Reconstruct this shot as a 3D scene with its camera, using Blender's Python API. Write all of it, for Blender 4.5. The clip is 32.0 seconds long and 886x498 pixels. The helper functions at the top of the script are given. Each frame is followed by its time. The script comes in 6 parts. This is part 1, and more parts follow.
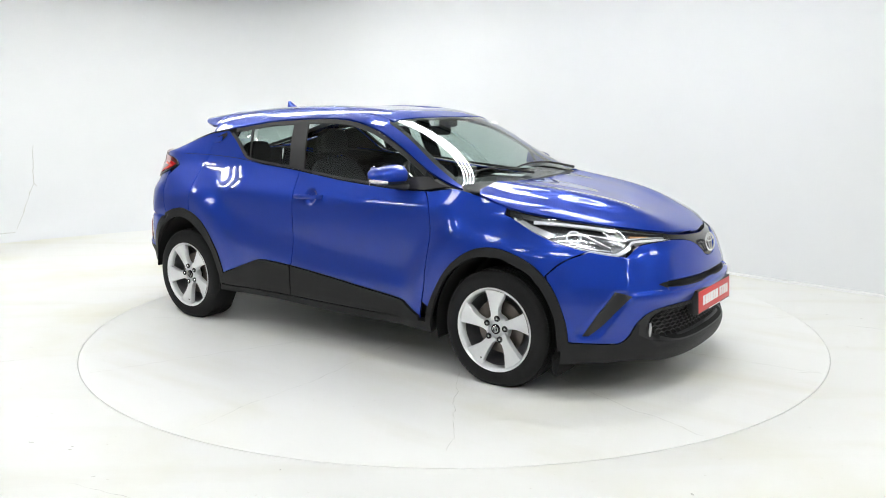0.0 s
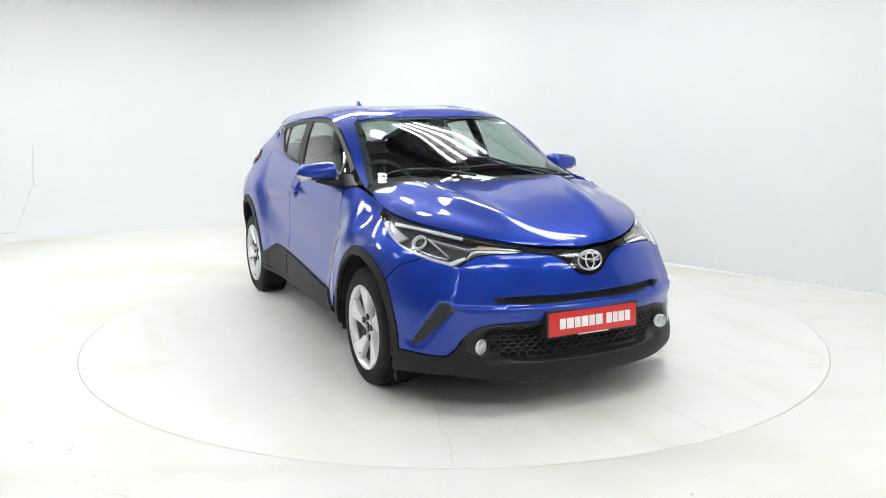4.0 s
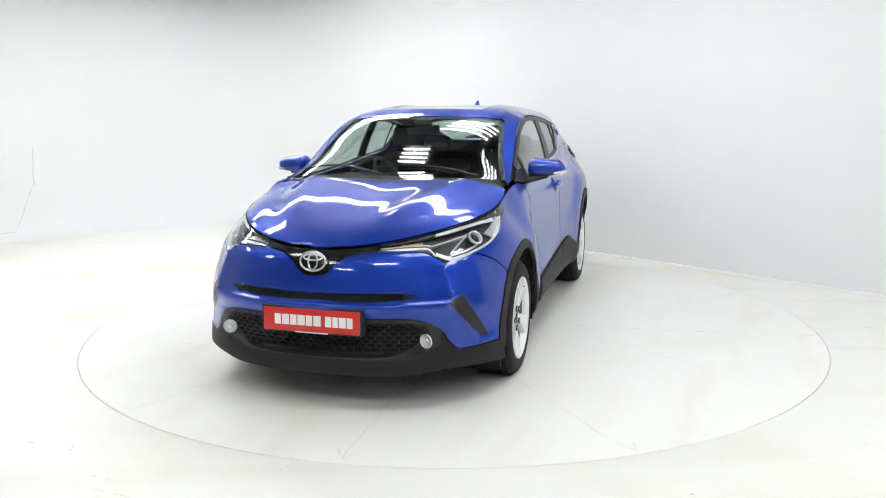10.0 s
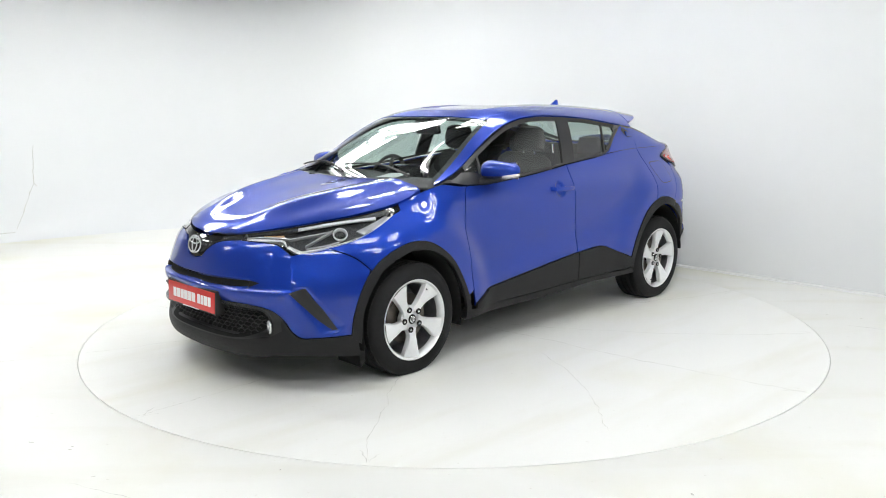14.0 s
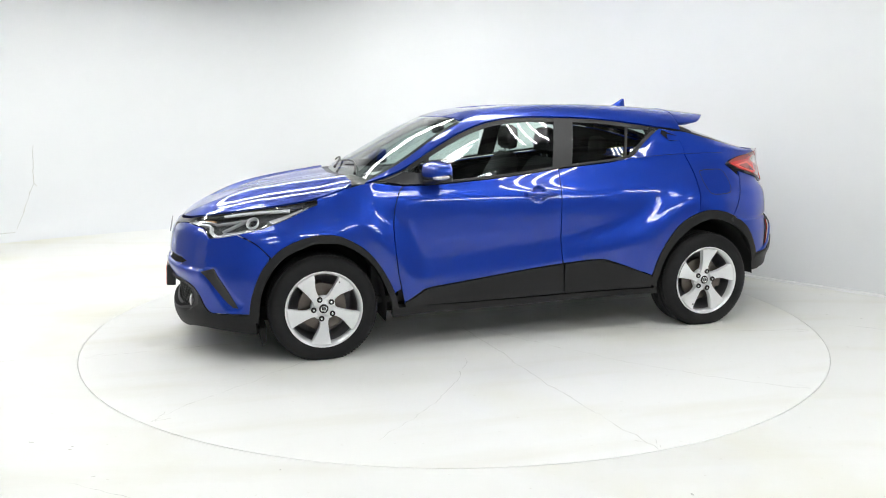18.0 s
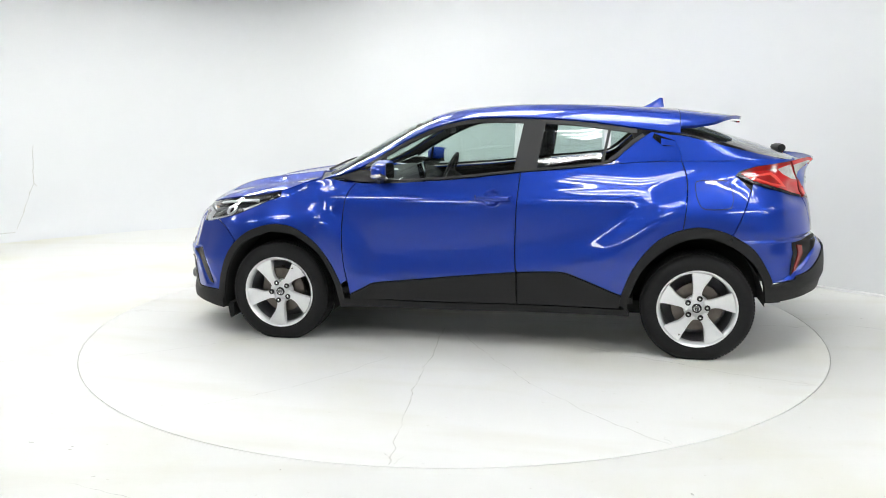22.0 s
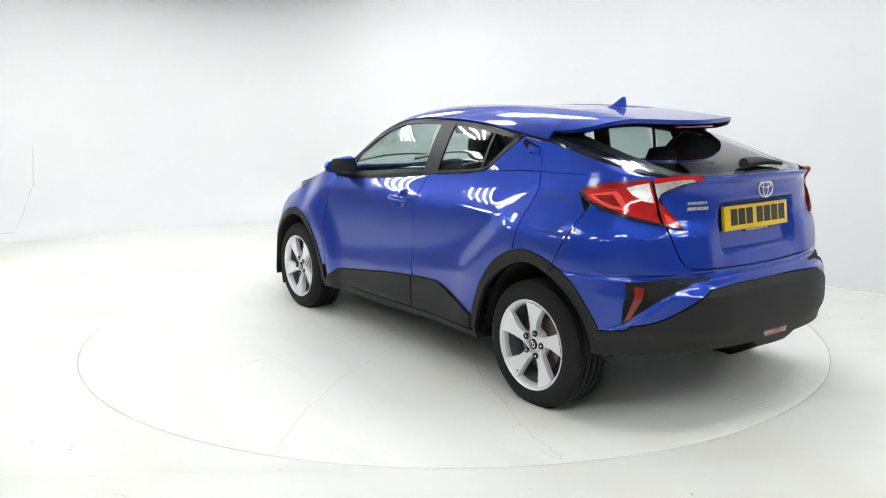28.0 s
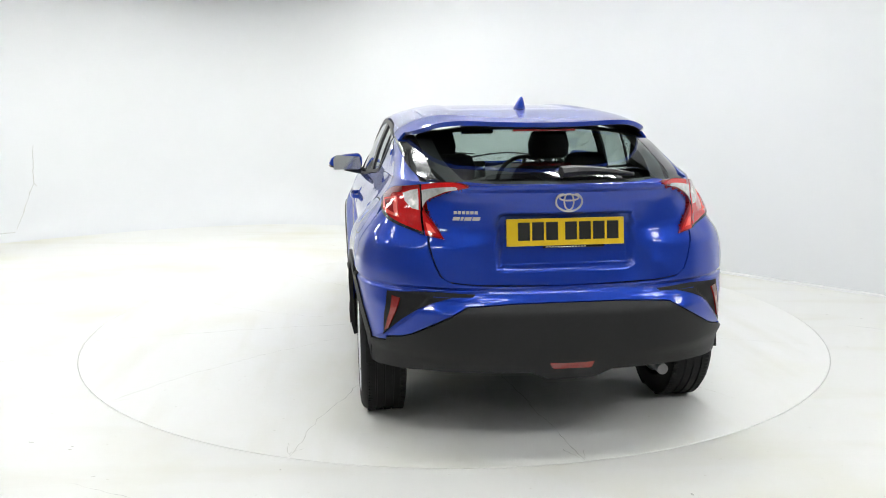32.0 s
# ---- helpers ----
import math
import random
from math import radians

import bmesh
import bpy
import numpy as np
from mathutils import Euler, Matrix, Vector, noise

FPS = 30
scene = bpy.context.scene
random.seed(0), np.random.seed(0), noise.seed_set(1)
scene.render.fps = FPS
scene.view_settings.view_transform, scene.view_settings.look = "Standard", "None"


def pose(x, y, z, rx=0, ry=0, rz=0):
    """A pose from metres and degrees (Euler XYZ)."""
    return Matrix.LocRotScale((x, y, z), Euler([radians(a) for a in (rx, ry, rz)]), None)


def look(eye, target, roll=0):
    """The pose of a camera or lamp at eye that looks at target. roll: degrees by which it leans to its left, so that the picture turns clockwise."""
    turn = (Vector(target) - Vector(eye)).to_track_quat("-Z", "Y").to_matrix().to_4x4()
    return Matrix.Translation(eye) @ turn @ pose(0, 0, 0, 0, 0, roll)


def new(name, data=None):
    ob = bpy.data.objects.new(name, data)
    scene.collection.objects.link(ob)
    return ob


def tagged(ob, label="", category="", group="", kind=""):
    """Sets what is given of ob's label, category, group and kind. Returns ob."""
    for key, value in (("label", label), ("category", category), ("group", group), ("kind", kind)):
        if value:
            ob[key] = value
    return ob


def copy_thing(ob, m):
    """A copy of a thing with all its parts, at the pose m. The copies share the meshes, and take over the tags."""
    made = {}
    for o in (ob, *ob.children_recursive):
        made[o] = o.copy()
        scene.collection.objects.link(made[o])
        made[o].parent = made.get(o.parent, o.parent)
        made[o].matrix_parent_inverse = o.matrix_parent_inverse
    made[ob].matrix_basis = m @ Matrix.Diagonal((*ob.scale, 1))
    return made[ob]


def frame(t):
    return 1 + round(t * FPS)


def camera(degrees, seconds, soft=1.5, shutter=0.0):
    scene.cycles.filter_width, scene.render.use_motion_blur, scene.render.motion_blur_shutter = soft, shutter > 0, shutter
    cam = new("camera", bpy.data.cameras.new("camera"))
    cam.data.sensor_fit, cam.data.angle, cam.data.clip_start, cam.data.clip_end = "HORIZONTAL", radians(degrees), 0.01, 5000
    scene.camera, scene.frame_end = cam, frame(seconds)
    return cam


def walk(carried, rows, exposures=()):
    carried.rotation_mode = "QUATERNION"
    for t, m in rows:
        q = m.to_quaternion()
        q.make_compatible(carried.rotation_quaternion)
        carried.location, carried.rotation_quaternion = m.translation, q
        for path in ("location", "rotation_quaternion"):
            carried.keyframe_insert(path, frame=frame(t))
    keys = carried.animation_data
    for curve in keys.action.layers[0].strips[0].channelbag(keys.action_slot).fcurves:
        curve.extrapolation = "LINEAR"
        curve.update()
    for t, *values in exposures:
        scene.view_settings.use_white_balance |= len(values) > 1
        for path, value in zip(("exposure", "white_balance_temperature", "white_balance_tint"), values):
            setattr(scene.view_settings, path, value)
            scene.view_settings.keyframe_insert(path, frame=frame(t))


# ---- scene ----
# ---------- camera: fixed on its stand ----------
cam = camera(56.928, 32.0, soft=1.0)
EYE = (0.0, -5.73188, 1.514894)
VIEW = look(EYE, (-0.0105282, -4.746973, 1.342351), -0.3887)
walk(cam, [(0.0, VIEW), (32.0, VIEW)])

# ---------- world and exposure ----------
world = bpy.data.worlds.new("world")
scene.world = world
world.use_nodes = True
world.node_tree.nodes["Background"].inputs[0].default_value = (0.9, 0.95, 1.0, 1)
world.node_tree.nodes["Background"].inputs[1].default_value = 0.05
TUBE_POWER = 38.0
scene.view_settings.exposure = 0.0

# the turntable turns evenly, clockwise from above
TURN_START, TURN_RATE = -37.3293, -7.07348
CAR_OFF = pose(-0.29501, -0.17833, 0, 0, 0, 1.85846)
DISC_R = 2.4783


# ---------- materials ----------
def material(name, colour, rough=0.5, metal=0.0, coat=0.0, spread=0.0, scale=30.0, bump=0.0, bump_scale=None,
             rough_spread=0.0, glow=None, power=0.0, alpha=1.0, coat_rough=0.03, spec=0.5, coat_ior=1.5):
    m = bpy.data.materials.new(name)
    m.use_nodes = True
    nt = m.node_tree
    n, l = nt.nodes, nt.links
    p = n["Principled BSDF"]
    p.inputs["Base Color"].default_value = (*colour, 1)
    p.inputs["Roughness"].default_value = rough
    p.inputs["Metallic"].default_value = metal
    p.inputs["Coat Weight"].default_value = coat
    p.inputs["Coat Roughness"].default_value = coat_rough
    p.inputs["Coat IOR"].default_value = coat_ior
    p.inputs["Specular IOR Level"].default_value = spec
    p.inputs["Alpha"].default_value = alpha
    if glow:
        p.inputs["Emission Color"].default_value = (*glow, 1)
        p.inputs["Emission Strength"].default_value = power
    if spread or bump or rough_spread:
        tc = n.new("ShaderNodeTexCoord")
        a = n.new("ShaderNodeTexNoise")
        a.inputs["Scale"].default_value = scale
        a.inputs["Detail"].default_value = 6
        l.new(tc.outputs["Object"], a.inputs["Vector"])
        b = n.new("ShaderNodeTexNoise")
        b.inputs["Scale"].default_value = scale * 0.11
        b.inputs["Detail"].default_value = 4
        l.new(tc.outputs["Object"], b.inputs["Vector"])
        mix = n.new("ShaderNodeMath")
        mix.operation = "ADD"
        l.new(a.outputs["Fac"], mix.inputs[0])
        l.new(b.outputs["Fac"], mix.inputs[1])
        if spread:
            r = n.new("ShaderNodeMapRange")
            r.inputs["From Min"].default_value, r.inputs["From Max"].default_value = 0.6, 1.4
            r.inputs["To Min"].default_value, r.inputs["To Max"].default_value = 1 - spread, 1 + spread
            l.new(mix.outputs[0], r.inputs["Value"])
            v = n.new("ShaderNodeVectorMath")
            v.operation = "SCALE"
            v.inputs[0].default_value = colour
            l.new(r.outputs[0], v.inputs["Scale"])
            l.new(v.outputs[0], p.inputs["Base Color"])
        if rough_spread:
            r = n.new("ShaderNodeMapRange")
            r.inputs["From Min"].default_value, r.inputs["From Max"].default_value = 0.6, 1.4
            r.inputs["To Min"].default_value, r.inputs["To Max"].default_value = rough - rough_spread, rough + rough_spread
            l.new(mix.outputs[0], r.inputs["Value"])
            l.new(r.outputs[0], p.inputs["Roughness"])
        if bump:
            c = n.new("ShaderNodeTexNoise")
            c.inputs["Scale"].default_value = bump_scale or scale
            c.inputs["Detail"].default_value = 3
            l.new(tc.outputs["Object"], c.inputs["Vector"])
            bp_ = n.new("ShaderNodeBump")
            bp_.inputs["Strength"].default_value = 1.0
            bp_.inputs["Distance"].default_value = bump
            l.new(c.outputs["Fac"], bp_.inputs["Height"])
            l.new(bp_.outputs[0], p.inputs["Normal"])
    return m


def glass_material(name, tint, gloss_tint=(1, 1, 1), boost=1.0):
    """Thin pane: tinted, clear through, with its Fresnel reflection."""
    m = bpy.data.materials.new(name)
    m.use_nodes = True
    nt = m.node_tree
    n, l = nt.nodes, nt.links
    for x in list(n):
        n.remove(x)
    out = n.new("ShaderNodeOutputMaterial")
    mix = n.new("ShaderNodeMixShader")
    tr = n.new("ShaderNodeBsdfTransparent")
    tr.inputs[0].default_value = (*tint, 1)
    gl = n.new("ShaderNodeBsdfGlossy")
    gl.inputs["Color"].default_value = (*gloss_tint, 1)
    gl.inputs["Roughness"].default_value = 0.0
    lw = n.new("ShaderNodeLayerWeight")
    lw.inputs["Blend"].default_value = 0.5
    pw = n.new("ShaderNodeMath")
    pw.operation = "POWER"
    pw.inputs[1].default_value = 4.0
    l.new(lw.outputs["Facing"], pw.inputs[0])
    mu = n.new("ShaderNodeMath")
    mu.operation = "MULTIPLY_ADD"
    mu.use_clamp = True
    mu.inputs[1].default_value = 0.85
    mu.inputs[2].default_value = 0.065 * boost
    l.new(pw.outputs[0], mu.inputs[0])
    l.new(mu.outputs[0], mix.inputs[0])
    l.new(tr.outputs[0], mix.inputs[1])
    l.new(gl.outputs[0], mix.inputs[2])
    l.new(mix.outputs[0], out.inputs[0])
    return m


def floor_material(name, colour, stain):
    """Painted concrete: fine grain, broad scuffs, faint yellowed stains, soft sheen."""
    m = material(name, colour, 0.42, spec=0.35)
    nt = m.node_tree
    n, l = nt.nodes, nt.links
    p = n["Principled BSDF"]
    tc = n.new("ShaderNodeTexCoord")

    def noise_(scale, detail, stretch=(1, 1, 1)):
        mp = n.new("ShaderNodeMapping")
        mp.inputs["Scale"].default_value = stretch
        a = n.new("ShaderNodeTexNoise")
        a.inputs["Scale"].default_value, a.inputs["Detail"].default_value = scale, detail
        l.new(tc.outputs["Object"], mp.inputs[0])
        l.new(mp.outputs[0], a.inputs["Vector"])
        return a.outputs["Fac"]

    def ramp(src, lo, hi):
        r = n.new("ShaderNodeMapRange")
        r.inputs["From Min"].default_value, r.inputs["From Max"].default_value = lo, hi
        l.new(src, r.inputs["Value"])
        return r.outputs[0]

    def blend(a, b, fac):
        x = n.new("ShaderNodeMix")
        x.data_type = "RGBA"
        x.inputs[6].default_value = (*a, 1) if isinstance(a, tuple) else (0, 0, 0, 1)
        if not isinstance(a, tuple):
            l.new(a, x.inputs[6])
        x.inputs[7].default_value = (*b, 1)
        l.new(fac, x.inputs[0])
        return x.outputs[2]

    def scaled(src, k):
        x = n.new("ShaderNodeMath")
        x.operation = "MULTIPLY"
        x.inputs[1].default_value = k
        l.new(src, x.inputs[0])
        return x.outputs[0]

    broad = scaled(ramp(noise_(0.9, 7), 0.50, 0.78), 0.70)
    col = blend(colour, stain, broad)
    scuff = scaled(ramp(noise_(2.2, 8, (0.3, 1.5, 1)), 0.52, 0.78), 0.30)
    col = blend(col, (0.60, 0.57, 0.43), scuff)
    speck = scaled(ramp(noise_(34, 2), 0.72, 0.78), 0.45)
    col = blend(col, (0.55, 0.53, 0.46), speck)
    l.new(col, p.inputs["Base Color"])
    rr_ = n.new("ShaderNodeMapRange")
    rr_.inputs["From Min"].default_value, rr_.inputs["From Max"].default_value = 0.3, 0.7
    rr_.inputs["To Min"].default_value, rr_.inputs["To Max"].default_value = 0.46, 0.56
    l.new(noise_(1.3, 3), rr_.inputs["Value"])
    l.new(rr_.outputs[0], p.inputs["Roughness"])
    b = n.new("ShaderNodeBump")
    b.inputs["Distance"].default_value = 0.0008
    l.new(noise_(25, 5), b.inputs["Height"])
    l.new(b.outputs[0], p.inputs["Normal"])
    return m


PAINT = material("blue_metallic_paint", (0.010, 0.044, 0.365), 0.40, 0.60, 1.0, spread=0.05, scale=900, coat_rough=0.008, coat_ior=1.5, spec=0.12)
BLACK_GLOSS = material("gloss_black", (0.008, 0.008, 0.009), 0.12, 0.0, 0.6, rough_spread=0.04, scale=12)
CLAD = material("grained_dark_plastic", (0.013, 0.013, 0.0135), 0.55, spec=0.28, bump=0.0004, bump_scale=900, spread=0.12, scale=60)
TRIM = material("black_trim", (0.015, 0.015, 0.016), 0.45, spread=0.1, scale=80)
LINER = material("wheel_arch_felt", (0.006, 0.006, 0.006), 0.95, spread=0.3, scale=60)
RUBBER = material("tyre_rubber", (0.010, 0.010, 0.0105), 0.75, spec=0.3, spread=0.25, scale=40, bump=0.0006, bump_scale=300)
ALLOY = material("silver_alloy_paint", (0.80, 0.81, 0.82), 0.32, 0.35, 0.5, spread=0.04, scale=300)
ALLOY_DARK = material("barrel_grey", (0.22, 0.22, 0.23), 0.45, 0.7, spread=0.25, scale=25)
STEEL = material("brake_disc_steel", (0.16, 0.14, 0.125), 0.42, 0.9, spread=0.3, scale=20)
CHROME = material("chrome", (0.86, 0.87, 0.88), 0.06, 1.0, rough_spread=0.03, scale=40)
SATIN = material("satin_silver", (0.74, 0.75, 0.77), 0.22, 0.6, rough_spread=0.05, scale=40)
LAMP_DARK = material("lamp_bezel_black", (0.02, 0.02, 0.022), 0.25, 0.2, rough_spread=0.08, scale=30)
LAMP_CHROME = material("lamp_reflector", (0.78, 0.79, 0.81), 0.18, 0.55, bump=0.0006, bump_scale=120)
LAMP_WHITE = material("light_guide_white", (0.82, 0.84, 0.86), 0.25, 0.1, rough_spread=0.05, scale=60)
LAMP_GREY = material("lamp_brow_grey", (0.08, 0.083, 0.087), 0.22, 0.3, rough_spread=0.06, scale=40)
AMBER = material("amber_indicator", (0.55, 0.30, 0.14), 0.2, rough_spread=0.08, scale=80)
RED_LENS = material("red_tail_lens", (0.46, 0.008, 0.009), 0.14, 0.0, 1.0, spread=0.14, scale=110)
RED_PALE = material("bright_red_light_guide", (0.80, 0.075, 0.055), 0.2, 0.0, 1.0, spread=0.06, scale=90)
RED_DEEP = material("deep_red_lens", (0.24, 0.008, 0.008), 0.12, 0.0, 1.0, spread=0.2, scale=70)
CLEAR_LENS = material("ribbed_clear_lens", (0.66, 0.63, 0.62), 0.15, 0.5, 0.8, spread=0.35, scale=70, bump=0.002, bump_scale=150)
REFLECTOR = material("red_reflector", (0.20, 0.013, 0.010), 0.18, 0.0, 0.7, spread=0.15, scale=200)
PLATE_RED = material("red_plate_card", (0.66, 0.035, 0.03), 0.32, spread=0.03, scale=12)
PLATE_YELLOW = material("yellow_reflective_plate", (0.74, 0.50, 0.012), 0.32, spread=0.03, scale=14)
WHITE_PRINT = material("white_print", (0.85, 0.85, 0.85), 0.4, rough_spread=0.05, scale=40)
BLACK_PRINT = material("black_print", (0.012, 0.012, 0.012), 0.4, rough_spread=0.05, scale=40)
FABRIC = material("charcoal_seat_fabric", (0.022, 0.022, 0.024), 0.9, spread=0.25, scale=120, bump=0.001, bump_scale=400)
DASH = material("dark_dashboard_plastic", (0.018, 0.018, 0.019), 0.6, spread=0.15, scale=60)
HEADLINER = material("grey_headliner_cloth", (0.16, 0.16, 0.155), 0.9, spread=0.06, scale=90)
PAPER_GLARE = material("white_paper_and_glare", (0.8, 0.8, 0.8), 0.6, spread=0.02, scale=30)
WINDOW = glass_material("tinted_window_glass", (0.70, 0.80, 0.765), boost=1.15)
SCREEN_GLASS = glass_material("windscreen_glass", (0.72, 0.81, 0.78), boost=1.2)
LENS = glass_material("clear_lamp_cover", (0.93, 0.94, 0.95))
FLOOR = floor_material("white_painted_concrete", (0.785, 0.785, 0.755), (0.70, 0.68, 0.52))
DISC = floor_material("white_painted_turntable", (0.80, 0.80, 0.775), (0.73, 0.72, 0.60))
WALL = material("matt_white_wall_paint", (0.745, 0.755, 0.762), 0.75, spread=0.012, scale=2.2, bump=0.0015, bump_scale=6)
STRIP = material("gloss_white_strip", (0.86, 0.86, 0.86), 0.3, spread=0.02, scale=6)
CRACK = material("grey_crack", (0.57, 0.56, 0.52), 0.9, spread=0.4, scale=30)
GAP = material("dark_seam", (0.03, 0.03, 0.03), 0.9, spread=0.3, scale=8)
PIT = material("grey_pit_dust", (0.33, 0.33, 0.31), 0.9, spread=0.35, scale=8)
SHED = material("grey_ribbed_roof_sheet", (0.34, 0.343, 0.345), 0.6, spread=0.1, scale=5)
SHED_LIGHT = material("light_grey_hall_sheet", (0.50, 0.505, 0.51), 0.6, spread=0.08, scale=5)
SHED_WALL = material("grey_hall_wall", (0.22, 0.223, 0.225), 0.8, spread=0.1, scale=4)
HOUSING = material("grey_lamp_housing", (0.16, 0.16, 0.16), 0.5, spread=0.04, scale=10)
TUBE = material("lit_fluorescent_tube", (0.9, 0.9, 0.9), 0.4, glow=(0.965, 0.98, 0.975), power=TUBE_POWER)


# ---------- mesh helpers ----------
def part(name, bm, mat, parent, label="", smooth=True, m=None):
    me = bpy.data.meshes.new(name)
    bm.normal_update()
    bm.to_mesh(me)
    bm.free()
    return link(name, me, mat, parent, label, smooth, m)


def link(name, me, mat, parent, label="", smooth=True, m=None):
    for x in (mat if isinstance(mat, (list, tuple)) else [mat]):
        if x.name not in me.materials:
            me.materials.append(x)
    if smooth:
        me.shade_smooth()
        me.set_sharp_from_angle(angle=radians(38))
    ob = new(name, me)
    if parent is not None:
        ob.parent = parent
    if m is not None:
        ob.matrix_basis = m
    return tagged(ob, label)


def box(bm, x0, x1, y0, y1, z0, z1, bevel=0.0, m=None, seg=2):
    g = bmesh.ops.create_cube(bm, size=1)["verts"]
    t = Matrix.Translation(((x0 + x1) / 2, (y0 + y1) / 2, (z0 + z1) / 2)) @ Matrix.Diagonal((x1 - x0, y1 - y0, z1 - z0, 1))
    bmesh.ops.transform(bm, matrix=t, verts=g)
    if bevel:
        e = list({e for v in g for e in v.link_edges})
        r = bmesh.ops.bevel(bm, geom=e, offset=bevel, segments=seg, profile=0.6, affect="EDGES", clamp_overlap=True)
        g = list({v for f in r["faces"] for v in f.verts} | {v for v in g if v.is_valid})
    if m is not None:
        bmesh.ops.transform(bm, matrix=m, verts=g)
    return g


def lathe(bm, profile, seg=48, axis="y", arc=(0, 360), m=None):
    """Turn a profile of (radius, along) round an axis."""
    rings = []
    full = arc[1] - arc[0] >= 360
    count = seg if full else seg + 1
    for i in range(count):
        a = radians(arc[0] + (arc[1] - arc[0]) * i / seg)
        ring = []
        for r, h in profile:
            c, s = r * math.cos(a), r * math.sin(a)
            p = {"y": (c, h, s), "z": (c, s, h), "x": (h, c, s)}[axis]
            ring.append(bm.verts.new(m @ Vector(p) if m is not None else p))
        rings.append(ring)
    for i in range(seg):
        a, b = rings[i], rings[(i + 1) % count]
        for k in range(len(profile) - 1):
            bm.faces.new((a[k], a[k + 1], b[k + 1], b[k]))
    return rings


def tube(bm, pts, radius, seg=8, cap=True):
    """A round bar along points; radius a number or one per point."""
    pts = [Vector(p) for p in pts]
    rings = []
    for i, p in enumerate(pts):
        d = (pts[min(i + 1, len(pts) - 1)] - pts[max(i - 1, 0)]).normalized()
        q = d.to_track_quat("Z", "Y")
        r = radius[i] if isinstance(radius, (list, tuple)) else radius
        rings.append([bm.verts.new(p + q @ Vector((r * math.cos(2 * math.pi * k / seg), r * math.sin(2 * math.pi * k / seg), 0))) for k in range(seg)])
    for a, b in zip(rings, rings[1:]):
        for k in range(seg):
            bm.faces.new((a[k], a[(k + 1) % seg], b[(k + 1) % seg], b[k]))
    if cap:
        bm.faces.new(rings[0][::-1])
        bm.faces.new(rings[-1])


def prism(bm, outline, z0, z1, m=None, bevel=0.0):
    """A plate: outline (x, y) extruded from z0 to z1."""
    lo = [bm.verts.new((x, y, z0)) for x, y in outline]
    hi = [bm.verts.new((x, y, z1)) for x, y in outline]
    fs = [bm.faces.new(hi), bm.faces.new(lo[::-1])]
    n = len(outline)
    for i in range(n):
        fs.append(bm.faces.new((lo[i], lo[(i + 1) % n], hi[(i + 1) % n], hi[i])))
    vs = lo + hi
    if bevel:
        top = [e for e in fs[0].edges]
        r = bmesh.ops.bevel(bm, geom=top, offset=bevel, segments=2, profile=0.5, affect="EDGES", clamp_overlap=True)
        vs = list({v for v in vs if v.is_valid} | {v for f in r["faces"] for v in f.verts})
    if m is not None:
        bmesh.ops.transform(bm, matrix=m, verts=vs)
    return vs


# ---------- curves ----------
def line(*pts):
    """A smooth monotone curve y(x) through (x, y) points."""
    pts = sorted(pts)
    X = np.array([p[0] for p in pts], float)
    Y = np.array([p[1] for p in pts], float)
    h, d = np.diff(X), np.diff(Y) / np.diff(X)
    m = np.zeros(len(X))
    m[0], m[-1] = d[0], d[-1]
    for i in range(1, len(X) - 1):
        if d[i - 1] * d[i] > 0:
            w1, w2 = 2 * h[i] + h[i - 1], h[i] + 2 * h[i - 1]
            m[i] = (w1 + w2) / (w1 / d[i - 1] + w2 / d[i])

    def f(x):
        x = np.asarray(x, float)
        i = np.clip(np.searchsorted(X, x) - 1, 0, len(X) - 2)
        t = (x - X[i]) / h[i]
        out = ((1 + 2 * t) * (1 - t) ** 2 * Y[i] + t * (1 - t) ** 2 * h[i] * m[i] + t * t * (3 - 2 * t) * Y[i + 1] + t * t * (t - 1) * h[i] * m[i + 1])
        out = np.where(x < X[0], Y[0] + (x - X[0]) * m[0], out)
        return np.where(x > X[-1], Y[-1] + (x - X[-1]) * m[-1], out)
    return f


def eased(f, width, lo, hi):
    """The same curve with its kinks rounded off over a width."""
    X = np.linspace(lo, hi, 600)
    g = np.exp(-0.5 * (np.linspace(-2.5, 2.5, 21)) ** 2)
    g /= g.sum()
    Y = sum(w * f(X + d * width) for w, d in zip(g, np.linspace(-2.5, 2.5, 21)))

    S = np.gradient(Y, X)
    step = X[1] - X[0]

    def h(x):
        x = np.clip(np.asarray(x, float), lo, hi)
        i = np.clip(((x - lo) / step).astype(int), 0, len(X) - 2)
        t = (x - X[i]) / step
        return (1 + 2 * t) * (1 - t) ** 2 * Y[i] + t * (1 - t) ** 2 * step * S[i] + t * t * (3 - 2 * t) * Y[i + 1] + t * t * (t - 1) * step * S[i + 1]
    return h


def curve(pts, n=8):
    """A smooth open path through 2D points (Catmull-Rom), n steps a span."""
    P = [np.array(p, float) for p in pts]
    if len(P) < 3:
        return [tuple(P[0] + (P[1] - P[0]) * k / n) for k in range(n + 1)]
    Q = [2 * P[0] - P[1]] + P + [2 * P[-1] - P[-2]]
    out = []
    for i in range(1, len(Q) - 2):
        a, b, c, d = Q[i - 1:i + 3]
        for k in range(n):
            t = k / n
            out.append(tuple(0.5 * (2 * b + (c - a) * t + (2 * a - 5 * b + 4 * c - d) * t * t + (3 * b - a - 3 * c + d) * t ** 3)))
    out.append(tuple(P[-1]))
    return out


def smooth01(t):
    t = np.clip(t, 0, 1)
    return t * t * t * (t * (6 * t - 15) + 10)


